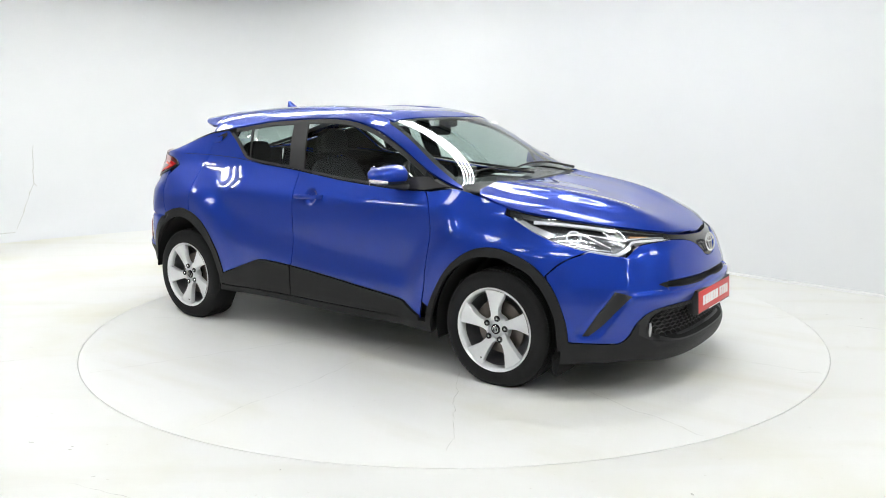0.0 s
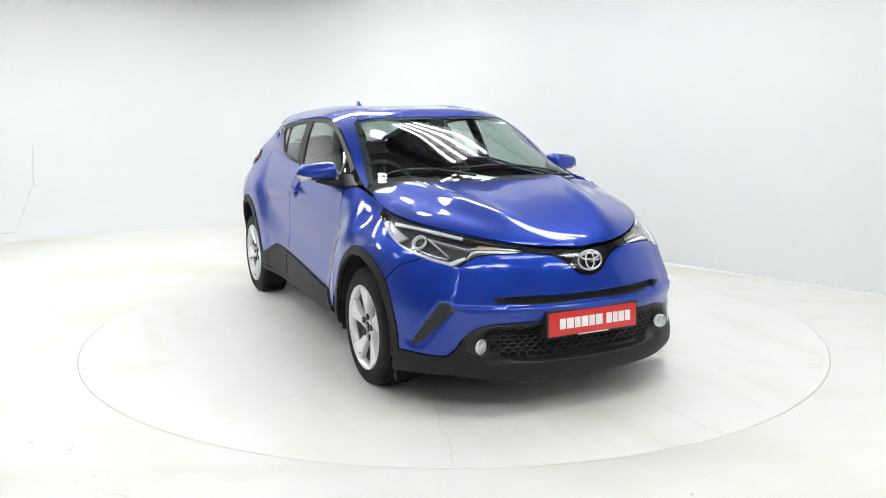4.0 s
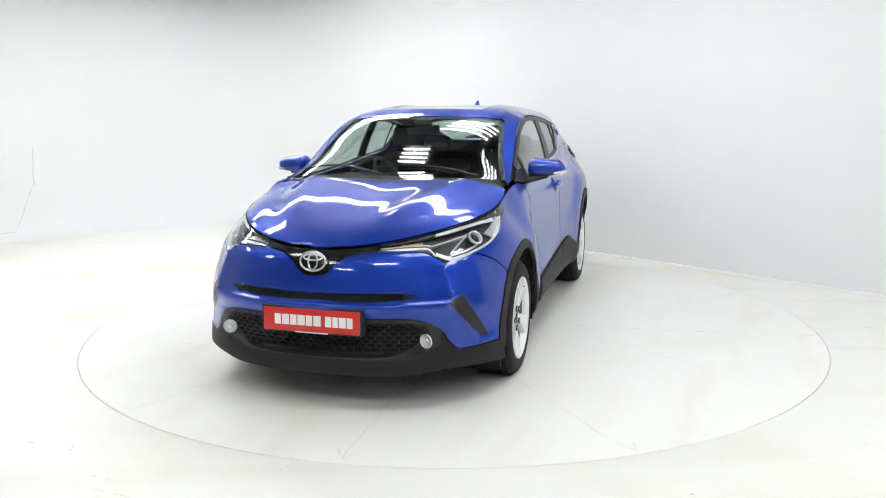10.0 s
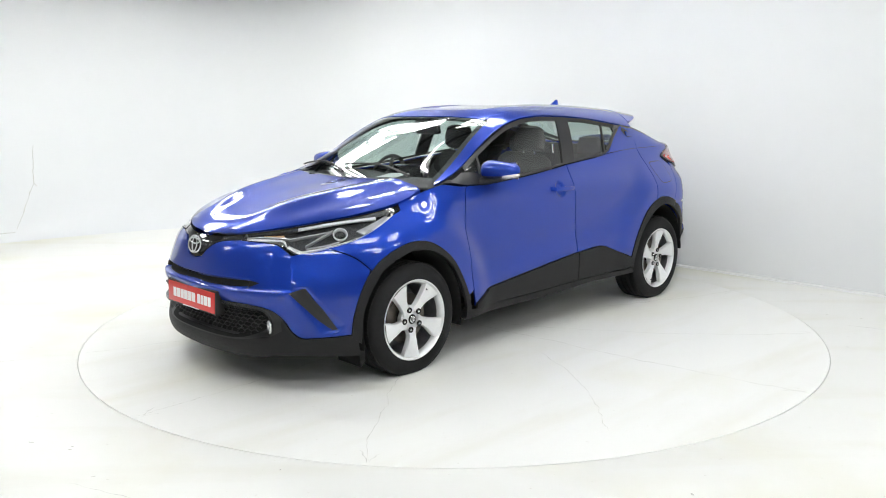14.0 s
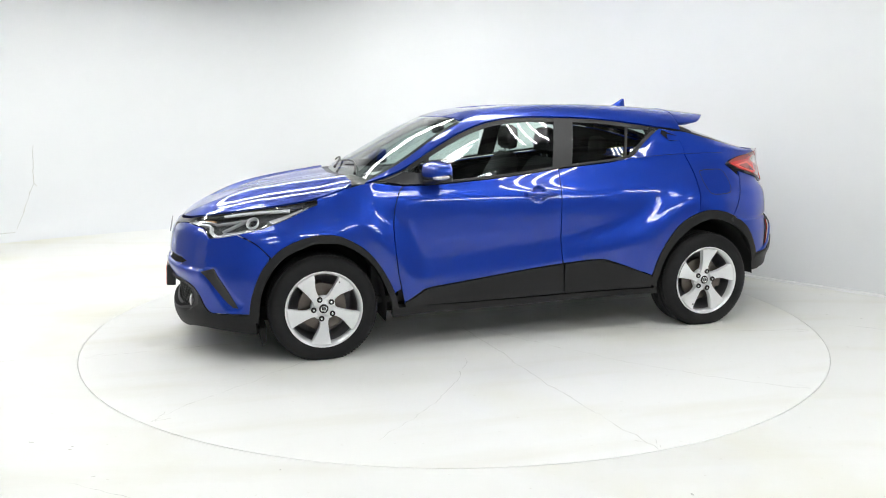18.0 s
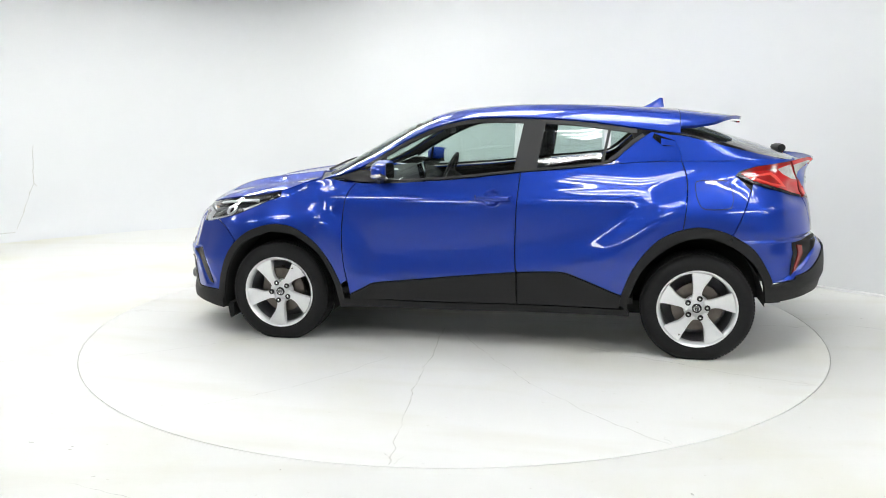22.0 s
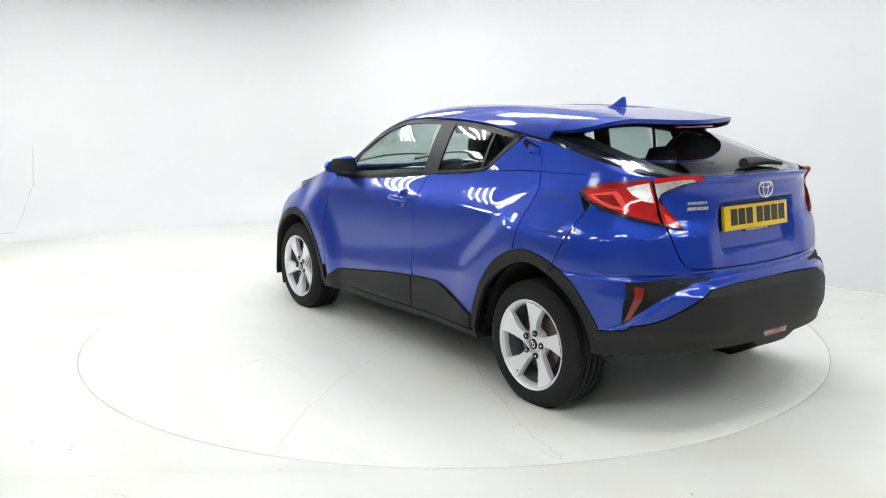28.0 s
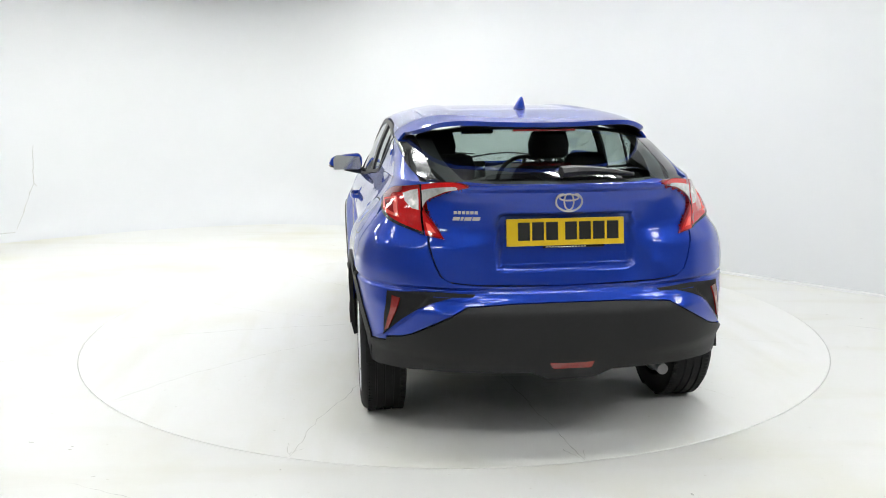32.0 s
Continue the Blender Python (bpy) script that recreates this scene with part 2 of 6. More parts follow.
# ---------- the car's skin: three smooth surfaces ----------
# x forward from the middle of the wheelbase, y to the car's left, z up
NOSE, TAIL, WRAP = 1.30, -1.30, 1.30
HUB_F, HUB_R, HUB_Z = 1.32, -1.32, 0.316
nose_x = line((0.06, 1.96), (0.12, 2.08), (0.17, 2.165), (0.25, 2.195), (0.33, 2.185), (0.45, 2.195), (0.54, 2.21), (0.61, 2.205), (0.68, 2.192), (0.74, 2.176), (0.78, 2.155),
              (0.82, 2.11), (0.865, 2.06), (0.925, 1.98), (0.985, 1.88), (1.06, 1.75))
tail_x = line((0.15, -1.86), (0.23, -1.95), (0.30, -2.05), (0.38, -2.115), (0.50, -2.13), (0.64, -2.115), (0.69, -2.075), (0.74, -2.045),
              (0.80, -2.03), (0.90, -2.01), (1.0, -2.0), (1.10, -2.01), (1.15, -2.03), (1.19, -2.04), (1.3, -2.04))
nose_n = line((0.2, 2.6), (0.5, 2.5), (0.75, 2.1), (0.9, 2.0))
tail_n = line((0.3, 2.8), (0.6, 2.8), (0.75, 2.95), (1.0, 3.0), (1.2, 2.8))
wide = line((-2.2, 0.876), (-1.7, 0.888), (-1.3, 0.896), (-0.9, 0.892), (-0.4, 0.890), (0.3, 0.888), (0.85, 0.884), (1.3, 0.890), (1.7, 0.886), (2.3, 0.88))
front_in = line((0.70, 0.0), (0.74, 0.004), (0.80, 0.026), (0.865, 0.072), (0.925, 0.116), (0.985, 0.140), (1.05, 0.152))
door_in = line((0.30, 0.034), (0.60, 0.036), (0.78, 0.038), (0.88, 0.040), (0.945, 0.050), (0.99, 0.071), (1.04, 0.102), (1.09, 0.130), (1.15, 0.155), (1.22, 0.18))
rear_in = line((0.74, 0.0), (0.80, 0.000), (0.90, 0.012), (0.97, 0.038), (1.05, 0.086), (1.11, 0.132), (1.18, 0.163), (1.25, 0.185))
wide = eased(wide, 0.12, -2.5, 2.6)
front_in, door_in, rear_in = eased(front_in, 0.025, 0, 1.6), eased(door_in, 0.025, 0, 1.6), eased(rear_in, 0.025, 0, 1.6)
crease = line((-1.5, 1.30), (-1.25, 1.12), (-1.10, 1.02), (-0.9, 0.875), (-0.7, 0.765), (-0.45, 0.685), (-0.2, 0.64), (0.2, 0.60), (0.9, 0.57))
crease = eased(crease, 0.05, -2.5, 2.6)
belt = line((1.3, 1.03), (1.0, 1.058), (0.8, 1.035), (0.58, 1.036), (0.11, 1.068), (-0.28, 1.110), (-0.66, 1.143), (-0.85, 1.166), (-1.2, 1.182), (-1.6, 1.185), (-2.05, 1.19))


def body_half(x, z):
    """Half the width of the lower body at (x, z)."""
    f = smooth01((x - 0.92) / 0.42)
    rf = np.hypot(x - HUB_F, (z - 0.30) * 0.95)
    rr = np.hypot(x - HUB_R, (z - 0.33) * 0.97)
    r = smooth01((-0.92 - x) / 0.50)
    # the door pinches in above the crease and flares out to sill and haunch below it
    back = smooth01((-0.25 - x) / 0.75)
    span = 0.24 + 0.05 * back
    flare = (0.022 + 0.024 * back) * smooth01((crease(x) + 0.06 - z) / span)
    arch = 0.040 * smooth01((0.72 - rf) / 0.23)
    flare = flare + arch - flare * arch / 0.045
    y = wide(x) - f * front_in(z) - r * rear_in(z) - (1 - f - r) * (door_in(z) - flare)
    y = y - 0.10 * np.clip(0.60 - z, 0, None) * (1 - f * 0.5) * (0.4 + 0.6 * np.maximum(f, r))
    # waist over the haunch, under the rear pillar
    y = y - 0.022 * np.exp(-((x + 1.36) / 0.34) ** 2) * smooth01((z - 0.84) / 0.26)
    y = y - 0.9 * np.clip(0.33 - z, 0, None) ** 1.6 * (1 - f) * (1 - r)
    return y + 0.009 * smooth01((0.68 - rf) / 0.18) + 0.012 * smooth01((0.70 - rr) / 0.22)


def rounded(a, b, hw, hh, r):
    """Signed distance to a rounded rectangle, a and b from its middle."""
    qx, qy = np.abs(a) - hw + r, np.abs(b) - hh + r
    return np.hypot(np.clip(qx, 0, None), np.clip(qy, 0, None)) + np.minimum(np.maximum(qx, qy), 0) - r


def segment(a, b, a0, b0, a1, b1):
    """Distance to a straight line piece."""
    da, db = a1 - a0, b1 - b0
    t = np.clip(((a - a0) * da + (b - b0) * db) / (da * da + db * db), 0, 1)
    return np.hypot(a - a0 - t * da, b - b0 - t * db)


def press(u, x, y, z):
    """Pressed shapes in the skin: inward where negative."""
    ay = np.abs(y)
    front = (u > NOSE + 0.2) * 1.0
    rear = (u < TAIL - 0.2) * 1.0
    # front: intake slit under the nose, blade below it, corner vents, lower mouth
    slit = segment(ay, z, 0.0, 0.581, 0.43, 0.587)
    d = -0.028 * smooth01((0.030 - slit) / 0.018)
    d = d + 0.016 * smooth01((0.572 - z) / 0.016) * smooth01((z - 0.45) / 0.10) * smooth01((0.69 - ay) / 0.06)
    # crease from the lamp's lower tip to the corner vent
    d = d + 0.013 * np.clip(1 - segment(ay, z, 0.605, 0.735, 0.665, 0.585) / 0.085, 0, 1) ** 1.3
    vent = segment(ay, z, 0.690, 0.545, 0.795, 0.365)
    d = d - 0.012 * smooth01((0.045 - vent) / 0.03)
    mouth = rounded(ay, z - 0.372, 0.56, 0.082, 0.07)
    d = d - 0.050 * smooth01((0.02 - mouth) / 0.05)
    d = d - 0.008 * np.exp(-((ay - 0.60) / 0.12) ** 2 - ((z - 0.61) / 0.10) ** 2)
    out = front * d
    # hollow behind the door handle
    out = out - 0.020 * smooth01((0.058 - np.hypot(x + 0.082, z - 0.952)) / 0.03) * (np.abs(u) < 0.5)
    # rear: plate recess, ledge under the gate, corner pockets
    e = -0.036 * smooth01((0.008 - rounded(ay, z - 0.942, 0.302, 0.118, 0.03)) / 0.022)
    e = e - 0.012 * smooth01((0.02 - np.abs(z - 0.735)) / 0.02) * smooth01((0.75 - ay) / 0.1)
    inward = (ay - 0.797) * -0.70 + (z - 0.514) * -0.714
    e = e + 0.016 * smooth01(inward / 0.022) * smooth01((0.711 - z) / 0.014) * smooth01((z - 0.42) / 0.08) * smooth01((ay - 0.15) / 0.3)
    e = e - 0.012 * smooth01((0.014 - np.abs(z - 0.722 - 0.02 * ay)) / 0.012) * smooth01((ay - 0.33) / 0.06)
    e = e - 0.018 * smooth01((0.10 - np.abs(ay - 0.66)) / 0.1) * smooth01((0.10 - np.abs(z - 0.99)) / 0.1)
    e = e + 0.016 * smooth01((z - 1.145) / 0.03) * smooth01((0.5 - ay) / 0.1)
    # shoulder under the tail light, round the rear corner
    ridge = np.where(z > 0.89, smooth01((1.02 - z) / 0.13), smooth01((z - 0.56) / 0.33))
    out = out + 0.020 * ridge * smooth01((-1.52 - u) / 0.25) * smooth01((u + 2.36) / 0.14)
    return out + rear * e


def WRAP_S(u, v):
    """Lower body: u runs along the side and round both ends, v is the height."""
    u, z = np.asarray(u, float), np.asarray(v, float)
    x, k = u.copy(), np.ones_like(u)
    nx, ny = np.zeros_like(u), np.ones_like(u)
    for end, sign, tip, power in ((NOSE, 1, nose_x, nose_n), (TAIL, -1, tail_x, tail_n)):
        w = sign * (u - end) > 0
        th = np.where(w, sign * (u - end) / WRAP * math.pi / 2, 0)
        n = power(z)
        s, c = np.sin(th), np.cos(th)
        rad = (np.abs(s) ** n + np.abs(c) ** n) ** (-1 / n)
        a = np.abs(tip(z) - end)
        x = np.where(w, end + sign * a * s * rad, x)
        k = np.where(w, c * rad, k)
        nx = np.where(w, sign * np.abs(s) ** 1.2, nx)
        ny = np.where(w, np.sign(c) * np.abs(c) ** 1.2, ny)
    y = body_half(x, z) * k
    d = press(u, x, y, z)
    return np.stack([x + nx * d, y + ny * d, z + 0 * u], -1)


def side_u(x, z):
    """u of the point of the lower body at (x, z), seen from the side."""
    for end, sign, tip, power in ((NOSE, 1, nose_x, nose_n), (TAIL, -1, tail_x, tail_n)):
        if sign * (x - end) > 0:
            n = float(power(z))
            s = min(abs((x - end) / (float(tip(z)) - end)), 1.0)
            return end + sign * math.atan2(s, (1 - s ** n) ** (1 / n)) * WRAP * 2 / math.pi
    return x


def end_u(y, z, sign):
    """u of the point at (y, z) of the front (sign 1) or the rear (sign -1)."""
    end, tip, power = ((NOSE, nose_x, nose_n), None, (TAIL, tail_x, tail_n))[1 - sign]
    n = float(power(z))
    x = end + sign * 0.5
    for _ in range(4):
        c = min(abs(y) / float(body_half(np.array(x), np.array(z))), 1.0)
        s = (1 - c ** n) ** (1 / n)
        x = end + (float(tip(z)) - end) * s
    return end + sign * math.atan2(s, c) * WRAP * 2 / math.pi


def sd(*pts):
    return [(side_u(x, z), z) for x, z in pts]


def fr(*pts):
    return [(end_u(y, z, 1), z) for y, z in pts]


def rr(*pts):
    return [(end_u(y, z, -1), z) for y, z in pts]


# upper body: from the belt over the window line to the middle of the roof
rail_z = line((1.15, 1.03), (1.0, 1.062), (0.771, 1.137), (0.545, 1.274), (0.322, 1.381), (0.119, 1.432), (-0.066, 1.446), (-0.3, 1.441), (-0.62, 1.421),
              (-0.81, 1.397), (-1.03, 1.366), (-1.2, 1.345), (-1.35, 1.312), (-1.5, 1.272), (-1.75, 1.208), (-2.0, 1.16))
rail_y = line((1.15, 0.745), (1.0, 0.738), (0.771, 0.702), (0.545, 0.672), (0.322, 0.648), (0.119, 0.637), (-0.3, 0.628), (-0.62, 0.634), (-1.03, 0.664),
              (-1.2, 0.660), (-1.5, 0.632), (-1.75, 0.575), (-1.9, 0.49), (-2.0, 0.40))
roof_z = line((1.2, 1.03), (1.07, 1.088), (0.95, 1.165), (0.728, 1.294), (0.545, 1.388), (0.359, 1.460), (0.206, 1.497), (-0.107, 1.524), (-0.3, 1.531),
              (-0.527, 1.529), (-0.983, 1.508), (-1.2, 1.487), (-1.45, 1.456), (-1.7, 1.424))
pane_z = line((-0.9, 1.47), (-1.2, 1.425), (-1.5, 1.338), (-1.75, 1.256), (-1.95, 1.180), (-2.1, 1.12))
roof_n = line((1.2, 3.2), (0.6, 3.8), (0.2, 4.4), (-0.5, 4.6), (-1.0, 5.4), (-1.2, 6.0), (-1.5, 8.0))


rail_z, rail_y, roof_z, roof_n, pane_z = eased(rail_z, 0.05, -2.3, 1.5), eased(rail_y, 0.07, -2.3, 1.5), eased(roof_z, 0.06, -2.3, 1.5), eased(roof_n, 0.10, -2.3, 1.5), eased(pane_z, 0.06, -2.3, 1.5)


def upper(x, v, top, power):
    zb, zr, yr = belt(x), rail_z(x), rail_y(x)
    zb = np.minimum(zb, zr - 0.004)
    tip = np.clip((TAIL - x) / (TAIL - tail_x(zb)), 0, 0.97)
    n = tail_n(zb)
    yb = body_half(x, zb) * (1 - tip ** n) ** (1 / n)
    s = np.clip(v, None, 1)
    y = yb + (yr - yb) * s + 0.012 * np.sin(math.pi * np.clip(s, 0, 1)) * smooth01((zr - zb) / 0.2)
    slope = (body_half(x, zb) - body_half(x, zb - 0.02)) / 0.02
    a = np.maximum(slope * (zr - zb), yr - yb)
    soft_y = yb + a * s + (yr - yb - a) * np.clip(s, 0, None) ** 2
    back = smooth01((-0.6 - x) / 0.35)
    y = y + (soft_y - y) * back
    z = zb + (zr - zb) * s
    w = np.clip(v - 1, 0, None)
    q = 1 - w
    y = np.where(v > 1, yr * q, y)
    z = np.where(v > 1, zr + (top(x) - zr) * (1 - np.abs(q) ** power(x)), z)
    if top is roof_z:
        z = z - 0.011 * smooth01((0.60 - np.abs(q)) / 0.10) * smooth01((0.28 - x) / 0.3) * smooth01((x + 1.18) / 0.25) * (v > 1)
    return np.stack([x + 0 * v, y, z], -1)


def ROOF_S(x, v):
    return upper(np.asarray(x, float), np.asarray(v, float), roof_z, roof_n)


def PANE_S(x, v):
    return upper(np.asarray(x, float), np.asarray(v, float), pane_z, lambda x: 3.0 + 0 * x)


def up(*pts):
    """Side view (x, z) to the upper body's own coordinates."""
    out = []
    for x, z in pts:
        zb, zr = float(belt(x)), float(rail_z(x))
        zb = min(zb, zr - 0.004)
        out.append((x, (z - zb) / (zr - zb)))
    return out


def top(*pts):
    """Plan (x, y) to the upper body's own coordinates."""
    return [(x, 2 - y / float(rail_y(x))) for x, y in pts]


# bonnet
lid_y = line((0.95, 0.732), (1.138, 0.742), (1.25, 0.752), (1.4, 0.742), (1.6, 0.69), (1.8, 0.58), (1.93, 0.46), (2.04, 0.30), (2.09, 0.16), (2.112, 0.02), (2.13, 0.015))
lid_ez = line((0.95, 1.056), (1.138, 1.036), (1.25, 0.995), (1.4, 0.960), (1.6, 0.927), (1.8, 0.895), (1.93, 0.868), (2.04, 0.840), (2.11, 0.818), (2.2, 0.78))
lid_cz = line((0.95, 1.088), (1.07, 1.082), (1.28, 1.060), (1.62, 1.008), (1.9, 0.930), (2.03, 0.875), (2.09, 0.838), (2.115, 0.818), (2.2, 0.76))
lid_ridge = line((1.0, 0.52), (1.5, 0.40), (2.0, 0.22), (2.2, 0.16))


lid_cz, lid_ez = eased(lid_cz, 0.03, 0.8, 2.3), eased(lid_ez, 0.03, 0.8, 2.3)


def LID_S(x, y):
    x, y = np.asarray(x, float), np.asarray(y, float)
    e = np.maximum(lid_y(x), 0.05)
    r = np.clip(np.abs(y) / e, 0, 1.1)
    z = lid_ez(x) + (lid_cz(x) - lid_ez(x)) * (1 - r ** 4.2)
    g = smooth01((2.08 - x) / 0.4)
    t = np.abs(y) - lid_ridge(x)
    z = z + g * (0.017 * np.exp(-(t / 0.075) ** 2) - 0.011 * np.exp(-((t - 0.15) / 0.08) ** 2)) * (1 - r ** 6) - 0.008 * g * np.exp(-(y / 0.16) ** 2)
    return np.stack([x, y, z], -1)


# ---------- panels cut out of a surface ----------
def inside(poly, X, Y):
    res = np.zeros(X.shape, bool)
    n = len(poly)
    for i in range(n):
        (x0, y0), (x1, y1) = poly[i], poly[(i + 1) % n]
        if y0 == y1:
            continue
        c = ((y0 > Y) != (y1 > Y)) & (X < (x1 - x0) * (Y - y0) / (y1 - y0) + x0)
        res ^= c
    return res


def clip_cell(poly, x0, y0, x1, y1):
    for axis, val, keep in ((0, x0, 1), (0, x1, -1), (1, y0, 1), (1, y1, -1)):
        out = []
        for i in range(len(poly)):
            a, b = poly[i - 1], poly[i]
            ia, ib = keep * (a[axis] - val) >= 0, keep * (b[axis] - val) >= 0
            if ia != ib:
                t = (val - a[axis]) / (b[axis] - a[axis])
                q = [a[0] + t * (b[0] - a[0]), a[1] + t * (b[1] - a[1])]
                q[axis] = val
                out.append(tuple(q))
            if ib:
                out.append(b)
        poly = out
        if not poly:
            break
    return poly


def shrink(poly, g):
    """Draw a closed outline inward by g."""
    P = np.array(poly)
    area = np.sum(P[:, 0] * np.roll(P[:, 1], -1) - np.roll(P[:, 0], -1) * P[:, 1])
    d = np.roll(P, -1, 0) - P
    d /= np.maximum(np.linalg.norm(d, axis=1), 1e-9)[:, None]
    nrm = np.stack([-d[:, 1], d[:, 0]], 1) * np.sign(area)
    m = nrm + np.roll(nrm, 1, 0)
    m /= np.maximum(np.linalg.norm(m, axis=1), 0.5)[:, None]
    return [tuple(p) for p in P + m * g]


class Skin:
    """Gathers panels into one mesh with the surfaces' own smooth normals."""

    def __init__(self):
        self.v, self.n, self.f = [], [], []

    def panel(self, S, poly, cell=0.02, gap=0.0032, lift=0.0, edge=0.012, sides=(1, -1), out=1):
        P = []
        for p in poly:
            if not P or abs(p[0] - P[-1][0]) + abs(p[1] - P[-1][1]) > 1e-6:
                P.append((float(p[0]), float(p[1])))
        if abs(P[0][0] - P[-1][0]) + abs(P[0][1] - P[-1][1]) < 1e-6:
            P.pop()
        if gap:
            P = shrink(P, gap)
        A = np.array(P)
        i0, j0 = np.floor(A.min(0) / cell).astype(int)
        i1, j1 = np.floor(A.max(0) / cell).astype(int)
        I, J = np.meshgrid(np.arange(i0, i1 + 1), np.arange(j0, j1 + 1), indexing="ij")
        ins = inside(P, (I + 0.5) * cell, (J + 0.5) * cell)
        rim = np.zeros_like(ins)
        for a, b in zip(A, np.roll(A, -1, 0)):
            k = max(2, int(np.linalg.norm(b - a) / cell * 12))
            q = a + (b - a) * np.linspace(0, 1, k)[:, None]
            for e in (-1e-7, 1e-7):
                ii = np.clip(np.floor(q / cell + e).astype(int) - (i0, j0), 0, (i1 - i0, j1 - j0))
                rim[ii[:, 0], ii[:, 1]] = True
        ids, uv, faces = {}, [], []

        def vid(p):
            key = (round(p[0] * 2e4), round(p[1] * 2e4))
            if key not in ids:
                ids[key] = len(uv)
                uv.append(p)
            return ids[key]
        for a in range(i1 - i0 + 1):
            for b in range(j1 - j0 + 1):
                x0, y0 = (i0 + a) * cell, (j0 + b) * cell
                if rim[a, b]:
                    c = clip_cell(P, x0, y0, x0 + cell, y0 + cell)
                elif ins[a, b]:
                    c = [(x0, y0), (x0 + cell, y0), (x0 + cell, y0 + cell), (x0, y0 + cell)]
                else:
                    continue
                f = []
                for p in c:
                    k = vid(p)
                    if k not in f:
                        f.append(k)
                if len(f) > 2:
                    if rim[a, b]:
                        ar = sum(uv[f[i - 1]][0] * uv[f[i]][1] - uv[f[i]][0] * uv[f[i - 1]][1] for i in range(len(f)))
                        if abs(ar) < 1e-8:
                            continue
                        if ar < 0:
                            f = f[::-1]
                    faces.append(f)
        U = np.array(uv)
        self.grid(S, U, faces, lift, edge, sides, out)

    def grid(self, S, U, faces, lift, edge, sides, out=1):
        e = 0.002
        pos = S(U[:, 0], U[:, 1])
        N = np.cross(S(U[:, 0] + e, U[:, 1]) - S(U[:, 0] - e, U[:, 1]), S(U[:, 0], U[:, 1] + e) - S(U[:, 0], U[:, 1] - e))
        N /= np.maximum(np.linalg.norm(N, axis=1), 1e-12)[:, None]
        mid = pos - np.array([0.0, 0.0, 0.75])
        mid[:, 0] *= 0.3
        flip = np.sum(np.sum(N * mid, 1) > 0) < len(N) / 2
        if flip:
            N = -N
        pos = pos + N * lift
        count = {}
        for f in faces:
            for i in range(len(f)):
                a, b = f[i - 1], f[i]
                count[(a, b)] = 1
        rim = [k for k in count if (k[1], k[0]) not in count]
        for s in sides:
            m = np.array([1.0, s, 1.0])
            base = len(self.v)
            self.v += [tuple(p) for p in pos * m]
            self.n += [tuple(p) for p in N * m * out]
            rev = (s < 0) != flip
            if out < 0:
                rev = not rev
            self.f += [[base + k for k in (f[::-1] if rev else f)] for f in faces]
            if edge:
                for a, b in rim:
                    if len(sides) == 2 and abs(pos[a, 1]) < 1e-3 and abs(pos[b, 1]) < 1e-3:
                        continue
                    q = [pos[a], pos[b], pos[b] - N[b] * edge, pos[a] - N[a] * edge]
                    fn = np.cross(q[1] - q[0], q[3] - q[0])
                    ln = np.linalg.norm(fn)
                    if ln < 1e-12:
                        continue
                    fn = fn / ln * (1 if not flip else -1)
                    b0 = len(self.v)
                    self.v += [tuple(p * m) for p in q]
                    self.n += [tuple(-fn * m)] * 4
                    self.f.append([b0, b0 + 3, b0 + 2, b0 + 1] if not rev else [b0, b0 + 1, b0 + 2, b0 + 3])
        return self

    def band(self, S, A, B, n=40, across=3, lift=0.0, edge=0.01, sides=(1, -1), round_=0.0):
        """A strip between two paths of the surface."""
        def even(P):
            P = np.array(P, float)
            d = np.r_[0, np.cumsum(np.linalg.norm(np.diff(P, axis=0), axis=1))]
            t = np.linspace(0, d[-1], n + 1)
            return np.stack([np.interp(t, d, P[:, 0]), np.interp(t, d, P[:, 1])], 1)
        a, b = even(A), even(B)
        U = np.concatenate([a + (b - a) * k / across for k in range(across + 1)])
        faces = []
        w = n + 1
        for k in range(across):
            for i in range(n):
                q = [k * w + i, k * w + i + 1, (k + 1) * w + i + 1, (k + 1) * w + i]
                ar = sum(U[q[j - 1]][0] * U[q[j]][1] - U[q[j]][0] * U[q[j - 1]][1] for j in range(4))
                faces.append(q if ar > 0 else q[::-1])
        self.grid(S, U, faces, lift, edge, sides)
        return self

    def make(self, name, mat, parent, label="", m=None):
        me = bpy.data.meshes.new(name)
        me.from_pydata(self.v, [], self.f)
        me.materials.append(mat)
        me.shade_smooth()
        me.normals_split_custom_set_from_vertices(self.n)
        ob = new(name, me)
        ob.parent = parent
        if m is not None:
            ob.matrix_basis = m
        return tagged(ob, label)


def single(name, mat, parent, S, poly, label="", m=None, **k):
    s = Skin()
    s.panel(S, poly, **k)
    return s.make(name, mat, parent, label, m)


# ---------- the hall ----------
def wall_path():
    return curve([(6.6, -2.65), (5.4, -1.42), (3.43, 0.59), (1.49, 2.57), (0.35, 3.66), (-0.75, 4.45), (-2.07, 4.86), (-3.05, 4.70), (-4.12, 4.20), (-5.3, 3.30), (-5.95, 2.6)], 10)


